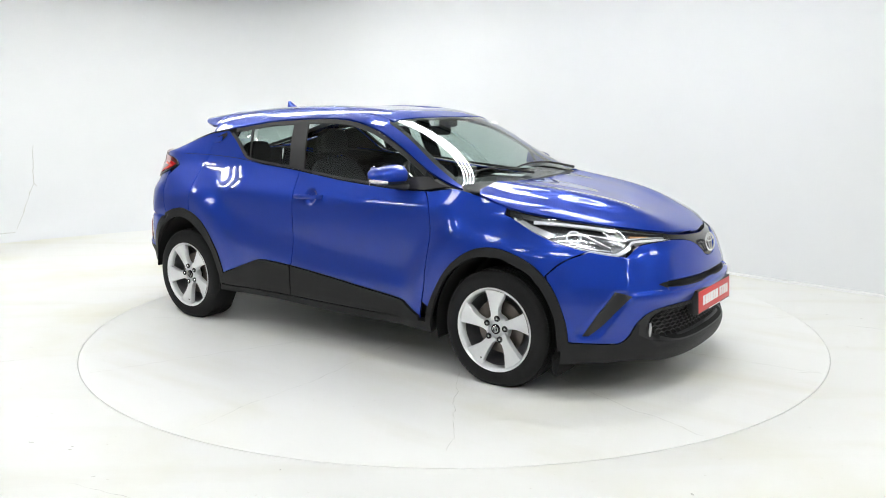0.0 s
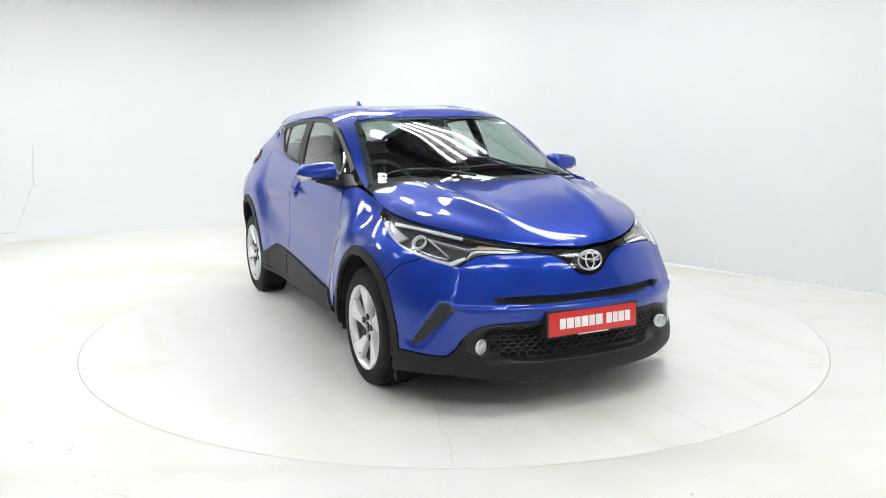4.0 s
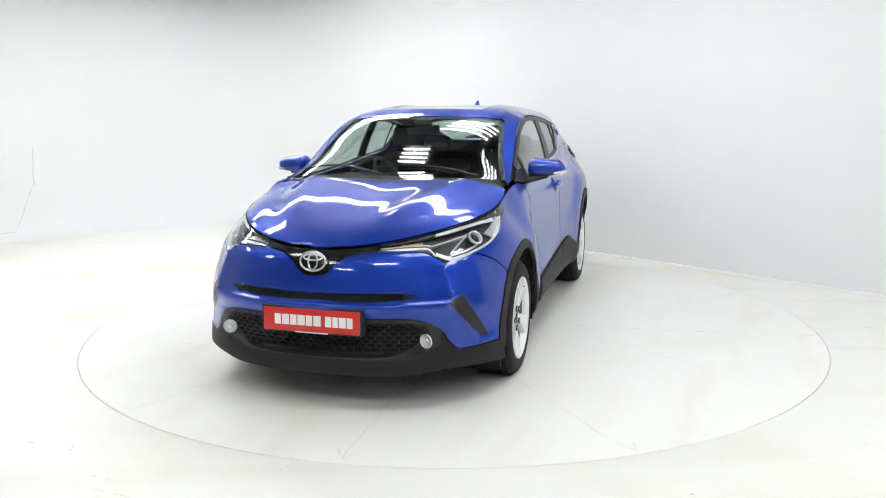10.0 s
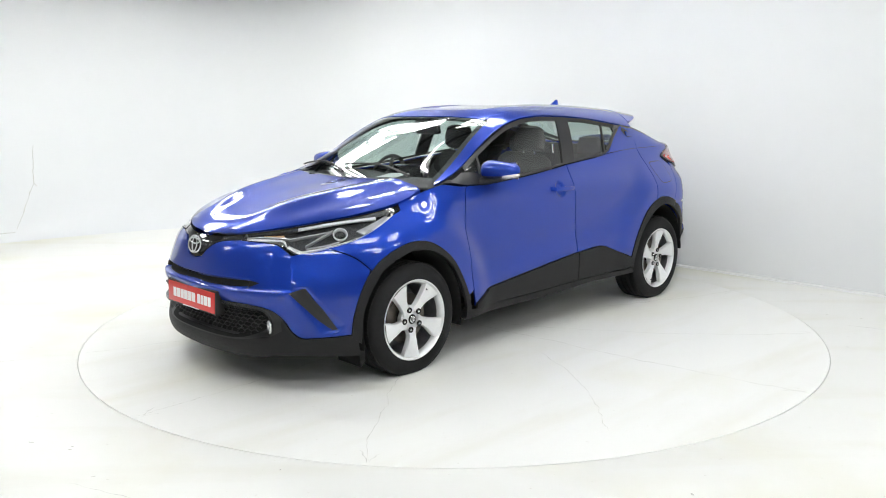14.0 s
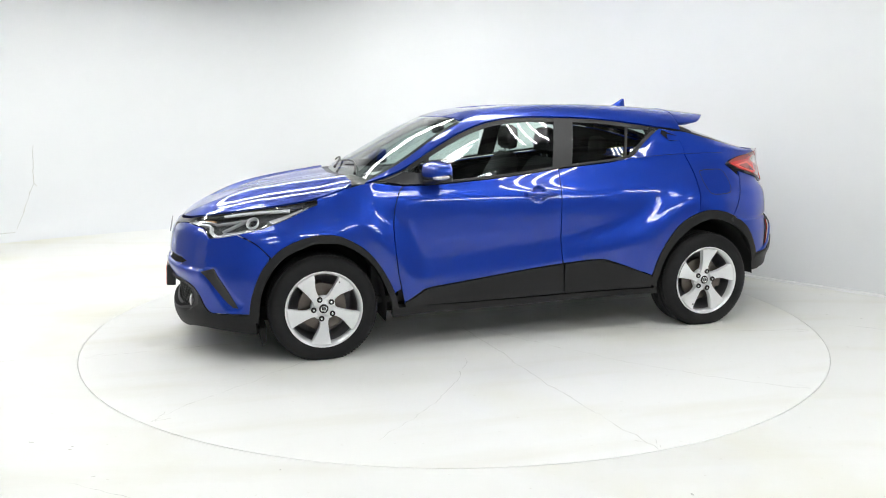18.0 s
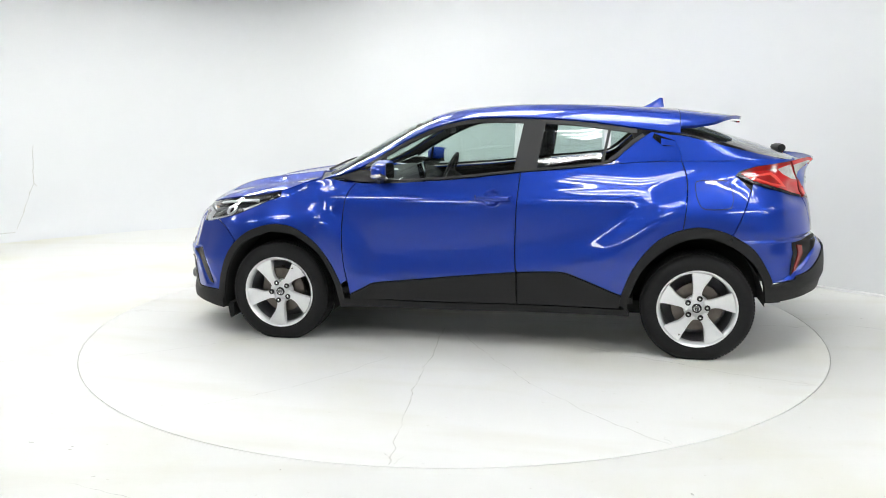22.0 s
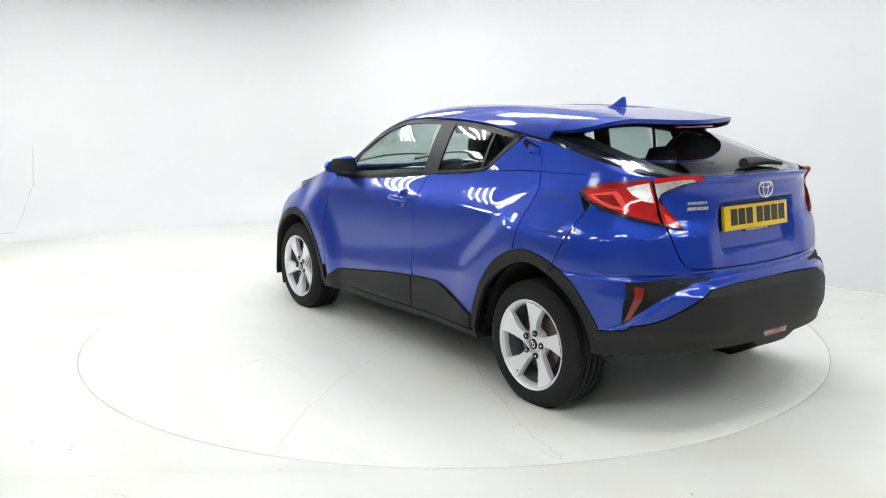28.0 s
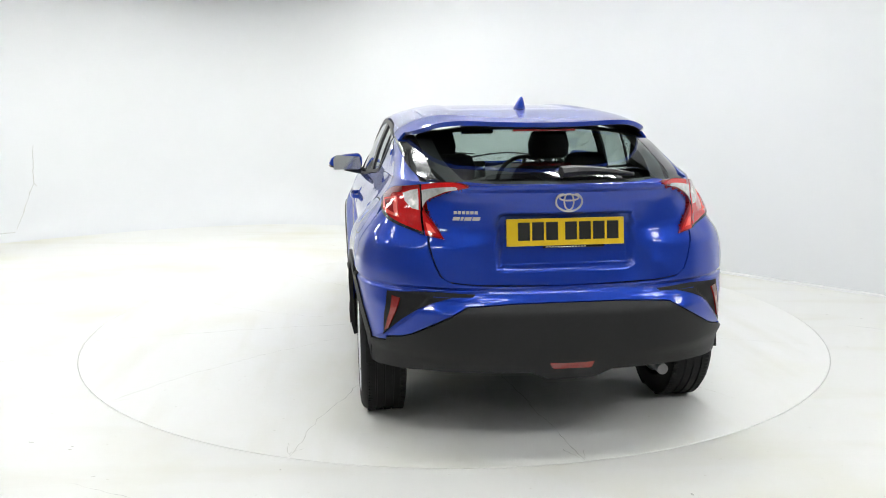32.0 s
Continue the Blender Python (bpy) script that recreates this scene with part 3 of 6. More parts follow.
def build_hall():
    # floor with the round opening for the turntable
    bm = bmesh.new()
    hole = DISC_R + 0.001
    rings = [[bm.verts.new((r * math.cos(2 * math.pi * i / 180), r * math.sin(2 * math.pi * i / 180), z)) for i in range(180)]
             for r, z in ((hole, -0.012), (hole, -0.002), (hole + 0.003, 0), (3.2, 0), (5, 0), (9, 0), (16, 0))]
    for a, b in zip(rings, rings[1:]):
        for i in range(180):
            bm.faces.new((a[i], b[i], b[(i + 1) % 180], a[(i + 1) % 180]))
    tagged(part("floor", bm, FLOOR, None), "white painted concrete floor with scuffs and stains", "floor", kind="structure")
    bm = bmesh.new()
    lathe(bm, [(0.001, -0.013), (DISC_R + 0.05, -0.013)], 96, "z")
    tagged(part("pit_floor", bm, PIT, None), "dusty grey pit under the turntable edge", "floor", kind="structure")
    # curved white wall with a cove that fades out towards the straight side
    bm = bmesh.new()
    P = [Vector((x, y, 0)) for x, y in wall_path()]
    rows = []
    for i, p in enumerate(P):
        t = (P[min(i + 1, len(P) - 1)] - P[max(i - 1, 0)]).normalized()
        n = Vector((t.y, -t.x, 0))
        if n.dot(-p) < 0:
            n = -n
        cove = 0.012 + 0.75 * float(smooth01((-0.25 - p.x) / 3.00))
        row = []
        for k in range(9):
            a = math.pi / 2 * k / 8
            row.append(p - n * cove * math.sin(a) + Vector((0, 0, cove * (1 - math.cos(a)))))
        row += [p - n * cove + Vector((0, 0, z)) for z in (1.2, 2.0, 2.8, 3.6)]
        row += [p - n * (cove + 0.12) + Vector((0, 0, z)) for z in (3.6, 0.0)]
        rows.append([bm.verts.new(q) for q in row])
    for a, b in zip(rows, rows[1:]):
        for k in range(len(a) - 1):
            bm.faces.new((a[k], b[k], b[k + 1], a[k + 1]))
    bmesh.ops.recalc_face_normals(bm, faces=bm.faces)
    tagged(part("wall_curved", bm, WALL, None), "smooth white curved studio wall with coved foot", "wall", kind="structure")
    # hall behind the camera
    for name, x0, x1, y0, y1 in (("wall_east", 9.0, 9.2, -11.0, 7.0), ("wall_north", -9.2, 9.2, 7.0, 7.2)):
        bm = bmesh.new()
        box(bm, x0, x1, y0, y1, 0.001, 5.0)
        tagged(part(name, bm, SHED_WALL, None, smooth=False), "plain grey hall wall", "wall", kind="structure")
    # ribbed light sheet walls at the open side and behind the camera
    for name, p0, p1, out in (("wall_south", (-9.2, -11.0), (9.2, -11.0), (0, -1)), ("wall_west", (-9.0, -11.0), (-9.0, 7.0), (-1, 0))):
        bm = bmesh.new()
        rows = []
        for k in range(31):
            z = 0.001 + 5.0 * k / 30
            d = 0.03 if k % 2 else 0.0
            row = [(*p0, z, d), (*p1, z, d), (*p1, z, 0.2), (*p0, z, 0.2)]
            rows.append([bm.verts.new((x + out[0] * e, y + out[1] * e, zz)) for x, y, zz, e in row])
        for p, q in zip(rows, rows[1:]):
            for i in range(4):
                bm.faces.new((p[i], p[(i + 1) % 4], q[(i + 1) % 4], q[i]))
        bmesh.ops.recalc_face_normals(bm, faces=bm.faces)
        tagged(part(name, bm, SHED_LIGHT, None, smooth=False), "light grey ribbed sheet hall wall", "wall", kind="structure")
    bm = bmesh.new()
    n = 92
    lo = [[bm.verts.new((-9.2 + 18.4 * i / n, y, 5.0 + (0.03 if i % 4 < 2 else 0.0))) for i in range(n + 1)] for y in (-11.2, 7.2)]
    for i in range(n):
        bm.faces.new((lo[0][i], lo[0][i + 1], lo[1][i + 1], lo[1][i]))
    tagged(part("ceiling", bm, SHED, None, smooth=False), "dark grey ribbed sheet ceiling", "ceiling", kind="structure")
    # roof beams, seen only as lines in the glass and paint
    for i in range(11):
        y = -10.2 + 1.65 * i
        bm = bmesh.new()
        box(bm, -9.0, 9.0, y - 0.05, y + 0.05, 4.80, 5.0)
        tagged(part("roof_beam", bm, TRIM, None, smooth=False), "dark steel roof beam under the sheet ceiling", "beam", kind="structure")
    # low white strip at the foot of the straight wall
    bm = bmesh.new()
    foot = [p for p in P if p.x > 0.2]
    rows = []
    for i, p in enumerate(foot):
        t = (foot[min(i + 1, len(foot) - 1)] - foot[max(i - 1, 0)]).normalized()
        n = Vector((t.y, -t.x, 0))
        if n.dot(-p) < 0:
            n = -n
        rows.append([bm.verts.new(p + n * a + Vector((0, 0, z))) for a, z in ((0.022, 0.0), (0.022, 0.014), (0.018, 0.018), (-0.010, 0.018))])
    for a, b in zip(rows, rows[1:]):
        for k in range(3):
            bm.faces.new((a[k], b[k], b[k + 1], a[k + 1]))
    bmesh.ops.recalc_face_normals(bm, faces=bm.faces)
    tagged(part("baseboard", bm, STRIP, None), "thin glossy white strip at the wall foot", "baseboard", kind="structure")
    # chips, scratches and dropped grit on the floor round the turntable
    bm = bmesh.new()
    rnd = random.Random(21)
    for _ in range(70):
        a, r = rnd.uniform(0, 2 * math.pi), rnd.uniform(2.56, 4.4)
        c = Vector((r * math.cos(a), r * math.sin(a), 0.0012))
        d = rnd.uniform(0, math.pi)
        ln, w = rnd.uniform(0.004, 0.020), rnd.uniform(0.0025, 0.006)
        ring = []
        for q in range(7):
            f = 2 * math.pi * q / 7
            u, v = ln * math.cos(f) * rnd.uniform(0.6, 1.1), w * math.sin(f) * rnd.uniform(0.6, 1.1)
            ring.append(bm.verts.new(c + Vector((u * math.cos(d) - v * math.sin(d), u * math.sin(d) + v * math.cos(d), 0))))
        bm.faces.new(ring)
    for x0, y0, x1, y1 in ((-3.1, -2.0, -2.5, -2.5), (-2.9, -1.05, -2.55, -0.9), (-1.0, -2.95, 0.2, -3.2), (1.9, -2.3, 2.2, -2.2), (2.7, -0.2, 3.1, -0.45), (-1.6, -2.6, -0.9, -2.9)):
        rows = []
        for i in range(13):
            f = i / 12
            h = 0.0018 * (0.3 + rnd.random()) * (1 - abs(2 * f - 1) ** 4)
            x, y = x0 + (x1 - x0) * f, y0 + (y1 - y0) * f + rnd.uniform(-1, 1) * 0.006
            rows.append([bm.verts.new((x, y + e * h, 0.0012)) for e in (-1, 1)])
        for p, q in zip(rows, rows[1:]):
            bm.faces.new((p[0], q[0], q[1], p[1]))
    bmesh.ops.recalc_face_normals(bm, faces=bm.faces)
    tagged(part("floor_scuffs", bm, CRACK, None, smooth=False), "small grey chips and scratches in the floor paint", "floor marks", kind="stuff")
    # cracked and patched paint low on the curved wall
    for name, pts in (("wall_crack", ((-5.17, 4.41, 1.09), (-5.18, 4.395, 1.037), (-5.188, 4.387, 0.95), (-5.183, 4.392, 0.877), (-5.196, 4.376, 0.74), (-5.188, 4.366, 0.598), (-5.215, 4.32, 0.52), (-5.222, 4.265, 0.433), (-5.224, 4.10, 0.244), (-5.180, 3.81, 0.066))),
                      ("wall_crack", ((-5.180, 3.812, 0.066), (-5.22, 3.79, 0.067), (-5.25, 3.758, 0.068), (-5.30, 3.715, 0.068), (-5.36, 3.68, 0.07))),
                      ("wall_crack", ((-5.18, 4.36, 0.61), (-5.15, 4.36, 0.55)))):
        bm = bmesh.new()
        rnd = random.Random(9)
        fine = []
        for p, q in zip(pts, pts[1:]):
            for k in range(5):
                s = Vector(p).lerp(Vector(q), k / 5) + Vector((0.62, -0.78, 0.1)) * 0.012
                fine.append(s + Vector((rnd.uniform(-1, 1) * 0.006, 0, rnd.uniform(-1, 1) * 0.004)))
        tube(bm, fine, [0.0016 + 0.0042 * rnd.random() for _ in fine], 5)
        tagged(part(name, bm, CRACK, None), "thin grey crack in the white wall paint", "crack", kind="structure")


def light_fitting(name, half, w, label, group):
    """Hanging white fitting with four bare tubes between low side plates."""
    fit = new(name, None)
    tagged(fit, label, "ceiling light", group)
    bm = bmesh.new()
    box(bm, -half - 0.06, half + 0.06, -w, w, 0.04, 0.09, 0.01)
    part("housing", bm, HOUSING, fit)
    # plates added to keep the tubes' direct light off the wall tops
    for e in (-1, 1):
        bm = bmesh.new()
        box(bm, -half - 0.06, half + 0.06, e * w - 0.006, e * w + 0.006, -0.05, 0.05)
        part("side_plate", bm, HOUSING, fit, smooth=False)
        bm = bmesh.new()
        box(bm, e * (half + 0.066) - 0.006, e * (half + 0.066) + 0.006, -w, w, -0.05, 0.05)
        part("end_plate", bm, HOUSING, fit, smooth=False)
    for k in range(4):
        y = w * (-0.73 + 0.485 * k)
        bm = bmesh.new()
        tube(bm, [(-half, y, 0), (half, y, 0)], 0.019, 8)
        part("tube", bm, TUBE, fit)
        for e in (-1, 1):
            bm = bmesh.new()
            box(bm, e * (half + 0.02) - 0.02, e * (half + 0.02) + 0.02, y - 0.025, y + 0.025, -0.025, 0.045, 0.004)
            part("tube_holder", bm, HOUSING, fit, smooth=False)
    for e in (-1, 1):
        bm = bmesh.new()
        tube(bm, [(e * half * 0.8, 0, 0.09), (e * half * 0.8, 0, 1.75)], 0.004, 6)
        part("hanger", bm, HOUSING, fit)
    return fit


def build_lamps():
    fit = light_fitting("tube_light_fitting", 0.60, 0.33, "white ceiling fitting with four lit fluorescent tubes", "tube light fittings over the turntable")
    # all out of view; several added only to even light on wall, floor and car
    spots = [(0.3, 1.1, -37), (1.35, -0.1, -37), (2.3, -1.9, -40), (4.8, -3.0, -40), (0.8, -2.4, 12), (2.9, -4.4, 12),
             (-2.6, -1.9, 12), (-5.2, -1.9, 12), (-1.1, 2.7, -20), (-2.7, -4.4, 12), (0.0, -4.6, 12), (-2.9, 0.5, 12), (-2.0, 2.5, 12),
             (-4.3, 1.9, 12), (-3.3, 3.0, 12), (-2.8, -6.9, 12), (5.6, -5.6, 12), (-5.6, 0.6, 12), (4.2, -4.6, 12)]
    for i, (x, y, spin) in enumerate(spots):
        m = pose(x, y, 3.25, 0, 0, spin)
        if i == 0:
            fit.matrix_basis = m
        else:
            copy_thing(fit, m)
    small = light_fitting("square_light_fitting", 0.15, 0.20, "small square white fitting with four short lit tubes", "")
    small.matrix_basis = pose(-0.68, 0.58, 3.25, 0, 0, -20)


# ---------- turntable ----------
def build_disc():
    disc = new("turntable", None)
    tagged(disc, "round white painted turntable, cracked and stained, turning flush in the floor", "turntable")
    bm = bmesh.new()
    rings = [[bm.verts.new((r * math.cos(2 * math.pi * i / 180), r * math.sin(2 * math.pi * i / 180), z)) for i in range(180)]
             for r, z in ((DISC_R - 0.0025, -0.012), (DISC_R - 0.0025, -0.002), (DISC_R - 0.005, 0), (1.6, 0), (0.8, 0), (0.05, 0))]
    for a, b in zip(rings, rings[1:]):
        for i in range(180):
            bm.faces.new((a[i], a[(i + 1) % 180], b[(i + 1) % 180], b[i]))
    bm.faces.new(rings[-1])
    bmesh.ops.recalc_face_normals(bm, faces=bm.faces)
    part("disc_top", bm, DISC, disc)
    rnd = random.Random(4)

    def crack(a0, r0, a1, r1, w, name="crack"):
        bm = bmesh.new()
        n = max(6, int(abs(r1 - r0) / 0.035) + int(abs(a1 - a0) / 2))
        rows = []
        da = 0.0
        for i in range(n + 1):
            t = i / n
            r = r0 + (r1 - r0) * t
            da = da * 0.75 + rnd.uniform(-1, 1) * 0.6 / max(r, 0.5)
            a = radians(a0 + (a1 - a0) * t + da)
            h = 0.7 * w * (0.2 + 0.8 * rnd.random())
            c, s = math.cos(a), math.sin(a)
            rows.append([bm.verts.new((r * c - s * h * e, r * s + c * h * e, 0.0012)) for e in (-1, 1)])
        for p, q in zip(rows, rows[1:]):
            bm.faces.new((p[0], q[0], q[1], p[1]))
        part(name, bm, CRACK, disc, smooth=False)
    for a0, r0, a1, r1, w in ((93, 0.25, 96.8, 2.46, 0.0042), (112, 0.3, 126.5, 2.45, 0.003), (80, 0.95, 65.8, 2.2, 0.0022), (185, 0.4, 187, 2.47, 0.003),
                              (8.6, 0.5, 6.6, 2.45, 0.003), (30, 0.5, 37.6, 2.45, 0.0024), (150, 0.3, 156.4, 2.47, 0.003), (246, 0.3, 247, 2.42, 0.0025),
                              (310, 0.35, 306.9, 2.3, 0.0022), (328, 0.4, 336, 2.44, 0.003), (218, 0.4, 216, 2.2, 0.002), (278, 0.4, 276, 2.4, 0.002)):
        crack(a0, r0, a1, r1, w)
    for r, a0, a1, w in ((0.34, 60, 170, 0.003), (0.55, 85, 150, 0.0025), (0.42, 200, 330, 0.003), (0.7, 20, 80, 0.002), (0.62, 250, 300, 0.0025)):
        crack(a0, r, a1, r + 0.06, w)
    for a, r in ((96.8, 2.44), (126.5, 2.43), (6.6, 2.43), (37.6, 2.43), (187, 2.44), (156.4, 2.44)):
        crack(a - 1.3, r - 0.10, a + 0.1, r, 0.003, "chipped_edge")
        crack(a + 0.9, r - 0.07, a + 0.2, r + 0.01, 0.0025, "chipped_edge")
    return disc


# ---------- the car ----------
CF, CR = NOSE + WRAP + 0.0025, TAIL - WRAP - 0.0025
FO = [(1.758, 0.30), (1.734, 0.427), (1.669, 0.579), (1.56, 0.69), (1.427, 0.75), (1.309, 0.767), (1.193, 0.746), (1.062, 0.663), (0.966, 0.544), (0.888, 0.388), (0.866, 0.30)]
FI = [(1.711, 0.26), (1.675, 0.459), (1.563, 0.629), (1.393, 0.711), (1.311, 0.718), (1.195, 0.703), (1.063, 0.62), (0.984, 0.519), (0.92, 0.373), (0.898, 0.26)]
RO = [(-0.868, 0.33), (-0.878, 0.387), (-0.936, 0.541), (-1.032, 0.68), (-1.13, 0.758), (-1.259, 0.803), (-1.36, 0.803), (-1.479, 0.77), (-1.601, 0.696), (-1.672, 0.61), (-1.731, 0.503), (-1.738, 0.47)]
RI = [(-0.91, 0.30), (-0.925, 0.387), (-1.002, 0.559), (-1.133, 0.68), (-1.262, 0.739), (-1.38, 0.743), (-1.519, 0.685), (-1.625, 0.593), (-1.679, 0.496), (-1.70, 0.41), (-1.70, 0.357)]
DF = [(0.80, 1.035), (0.838, 0.985), (0.868, 0.895), (0.880, 0.749), (0.867, 0.543), (0.845, 0.415), (0.823, 0.296)]
DR = [(-0.250, 1.107), (-0.238, 0.95), (-0.232, 0.80), (-0.229, 0.63), (-0.238, 0.50)]
QL = [(-1.207, 1.182), (-1.239, 1.078), (-1.234, 0.936), (-1.217, 0.790)]
CT_F = [(-0.237, 0.502), (0.079, 0.470), (0.40, 0.433), (0.665, 0.402), (0.72, 0.380), (0.825, 0.326)]
CT_R = [(-0.247, 0.502), (-0.42, 0.512), (-0.52, 0.512), (-0.60, 0.490), (-0.873, 0.387)]
HL_LOW = [(1.325, 0.938), (1.40, 0.912), (1.52, 0.860), (1.65, 0.812), (1.80, 0.772)]
BELT_F = [(0.80, 1.035), (0.58, 1.036), (0.3, 1.053), (0.11, 1.068), (-0.1, 1.090), (-0.25, 1.107)]


def cut(path, a, b):
    """The part of a path between two values of x."""
    c = curve(path, 8)
    lo, hi = min(a, b), max(a, b)
    return [p for p in c if lo - 1e-6 <= p[0] <= hi + 1e-6]


def along_belt(a, b, n=14):
    return [(a + (b - a) * i / n, float(belt(a + (b - a) * i / n))) for i in range(n + 1)]


def lid_edge(a, b, n=16):
    """Top edge of the front from x = a to b, in the lower body's coordinates."""
    out = []
    for i in range(n + 1):
        x = a + (b - a) * i / n
        z = float(lid_ez(x)) - 0.004
        out.append((side_u(x, z), z) if x < 1.95 else (end_u(float(lid_y(x)), z, 1), z))
    return out


def build_body(car):
    M = CAR_OFF
    fo, ro = curve(FO, 8), curve(RO, 8)
    hl_low = sd(*curve(HL_LOW, 6)) + fr(*curve([(0.68, 0.757), (0.609, 0.743)], 4))
    hl_in = fr(*curve([(0.609, 0.743), (0.55, 0.778), (0.49, 0.797), (0.31, 0.806)], 6))
    band_low = fr(*curve([(0.31, 0.806), (0.21, 0.796), (0.155, 0.778), (0.105, 0.742), (0.065, 0.704), (0.0, 0.690)], 6))[:-1] + [(CF, 0.690)]
    lid_c = [(CF, float(lid_ez(2.112)) - 0.004)]
    shut = sd(*curve([(1.80, 0.772), (1.70, 0.722), (1.627, 0.652)], 6))
    lip_top = sd((1.757, 0.312)) + fr(*curve([(0.81, 0.310), (0.74, 0.306), (0.695, 0.308), (0.655, 0.345), (0.622, 0.405), (0.56, 0.455), (0.44, 0.478), (0.30, 0.480), (0.0, 0.480)], 6))[:-1] + [(CF, 0.480)]
    # bonnet
    e = [(1.14 + (2.112 - 1.14) * i / 40, float(lid_y(1.14 + (2.112 - 1.14) * i / 40))) for i in range(41)]
    back = curve([(1.14, -0.0025), (1.135, 0.25), (1.11, 0.50), (1.09, 0.64), (1.14, float(lid_y(1.14)))], 6)
    single("bonnet", PAINT, car, LID_S, back[:-1] + e + [(2.112, -0.0025)], "blue metallic bonnet with two raised ridges", M, cell=0.018, edge=0.018)
    # front bumper
    b = [(CF, 0.690)] + band_low[::-1][1:] + hl_in[::-1][1:] + hl_low[::-1][1:len(curve([(0.68, 0.757), (0.609, 0.743)], 4))] + shut[0:] + \
        [p for p in sd(*[q for q in fo if q[0] >= 1.627 and q[1] >= 0.315])][::-1] + lip_top
    bumper = single("front_bumper", PAINT, car, WRAP_S, b, "blue metallic front bumper", M, cell=0.014)
    low = lip_top + [(CF, 0.176)] + fr(*curve([(0.0, 0.176), (0.44, 0.186), (0.58, 0.206), (0.68, 0.214)], 5))[1:] + sd(*curve([(1.86, 0.206), (1.76, 0.196), (1.716, 0.194)], 4)) + sd((1.716, 0.315))
    single("lower_bumper", CLAD, bumper, WRAP_S, low, "grained dark grey plastic lower bumper", cell=0.014, lift=0.004, edge=0.04)
    single("intake_slit", LINER, bumper, WRAP_S, fr(*curve([(0.0, 0.563), (0.25, 0.564), (0.43, 0.570), (0.505, 0.594)], 6)) [0:] + fr(*curve([(0.505, 0.597), (0.45, 0.606), (0.25, 0.603), (0.0, 0.600)], 6)), "gloss black intake slit", cell=0.012, gap=0, lift=0.003, edge=0)
    sk = Skin()
    sk.band(WRAP_S, fr(*curve([(0.002, 0.484), (0.30, 0.484), (0.44, 0.481), (0.56, 0.459), (0.628, 0.405)], 6)), fr(*curve([(0.002, 0.466), (0.30, 0.466), (0.43, 0.464), (0.545, 0.444), (0.606, 0.398)], 6)), 60, 2, lift=0.007, edge=0.014)
    sk.make("grille_lip", TRIM, bumper, "black lip over the lower grille")
    for s in (1, -1):
        single("corner_vent", TRIM, bumper, WRAP_S, fr(*curve([(0.650, 0.553), (0.705, 0.575)], 3)) + fr(*curve([(0.725, 0.545), (0.775, 0.45), (0.817, 0.345)], 5)) + fr(*curve([(0.80, 0.345), (0.74, 0.42), (0.65, 0.55)], 5)), "black triangular corner vent", cell=0.012, gap=0.001, lift=0.003, edge=0.004, sides=(s,))
    single("grille_band", BLACK_GLOSS, bumper, WRAP_S, lid_edge(2.035, 2.112)[:-1] + lid_c + band_low[::-1], "gloss black band between the headlights", cell=0.012, lift=-0.004, edge=0.006)
    # side panels, left and right
    for s in (1, -1):
        k = dict(sides=(s,))
        fender = sd(*cut(FO, 1.627, 0.888)) + sd(*[p for p in curve(DF, 8) if p[1] > 0.40])[::-1] + sd(*along_belt(0.80, 1.0, 5))[1:] + sd((1.06, 1.05)) + lid_edge(1.14, 1.325, 6) + hl_low[:len(curve(HL_LOW, 6))] + shut[1:]
        single("front_fender", PAINT, car, WRAP_S, fender, "blue metallic front wing", M, **k)
        sk = Skin()
        sk.panel(WRAP_S, sd(*curve(BELT_F, 6)) + sd(*curve(DR, 6))[1:] + sd(*curve(CT_F, 6))[1:] + sd(*curve(DF, 8))[::-1][1:], cell=0.013, **k)
        door = sk.make("front_door", PAINT, car, "blue metallic front door", M)
        single("door_cladding", CLAD, door, WRAP_S, sd(*curve(CT_F, 6)) + sd((0.823, 0.296), (0.4, 0.296), (0.0, 0.300), (-0.246, 0.305)), "dark grey plastic lower door cladding", lift=0.014, edge=0.02, **k)
        sk = Skin()
        sk.panel(WRAP_S, sd(*along_belt(-0.25, -1.207)) + sd(*curve(QL, 6))[1:] + sd(*cut(RO, -1.217, -0.878))[::-1] + sd(*curve(CT_R, 6))[::-1] + sd(*curve(DR, 6))[::-1][1:], **k)
        low = [(-0.66, 1.143), (-0.80, 1.172), (-0.872, 1.234), (-0.961, 1.307), (-1.03, 1.352)]
        sk.panel(ROOF_S, up(*along_belt(-0.66, -1.207, 16)) + up(*curve([(-1.207, 1.20), (-1.19, 1.26), (-1.132, 1.336)], 5)) + up((-1.03, 1.352)) + up(*curve(low, 6))[::-1], cell=0.03, gap=0.001, **k)
        rear = sk.make("rear_door", PAINT, car, "blue metallic rear door with swept-up window line", M)
        single("door_cladding", CLAD, rear, WRAP_S, sd(*curve(CT_R, 6)) + sd((-0.868, 0.312), (-0.55, 0.306), (-0.247, 0.305)), "dark grey plastic lower door cladding", lift=0.014, edge=0.02, **k)
        single("sill", CLAD, car, WRAP_S, sd((0.895, 0.30), (0.4, 0.292), (-0.246, 0.299), (-0.88, 0.304), (-0.905, 0.31), (-0.93, 0.262), (-0.44, 0.258), (0.08, 0.240), (0.82, 0.240), (0.905, 0.235)), "dark grey plastic sill", M, lift=0.006, edge=0.05, **k)
        sk = Skin()
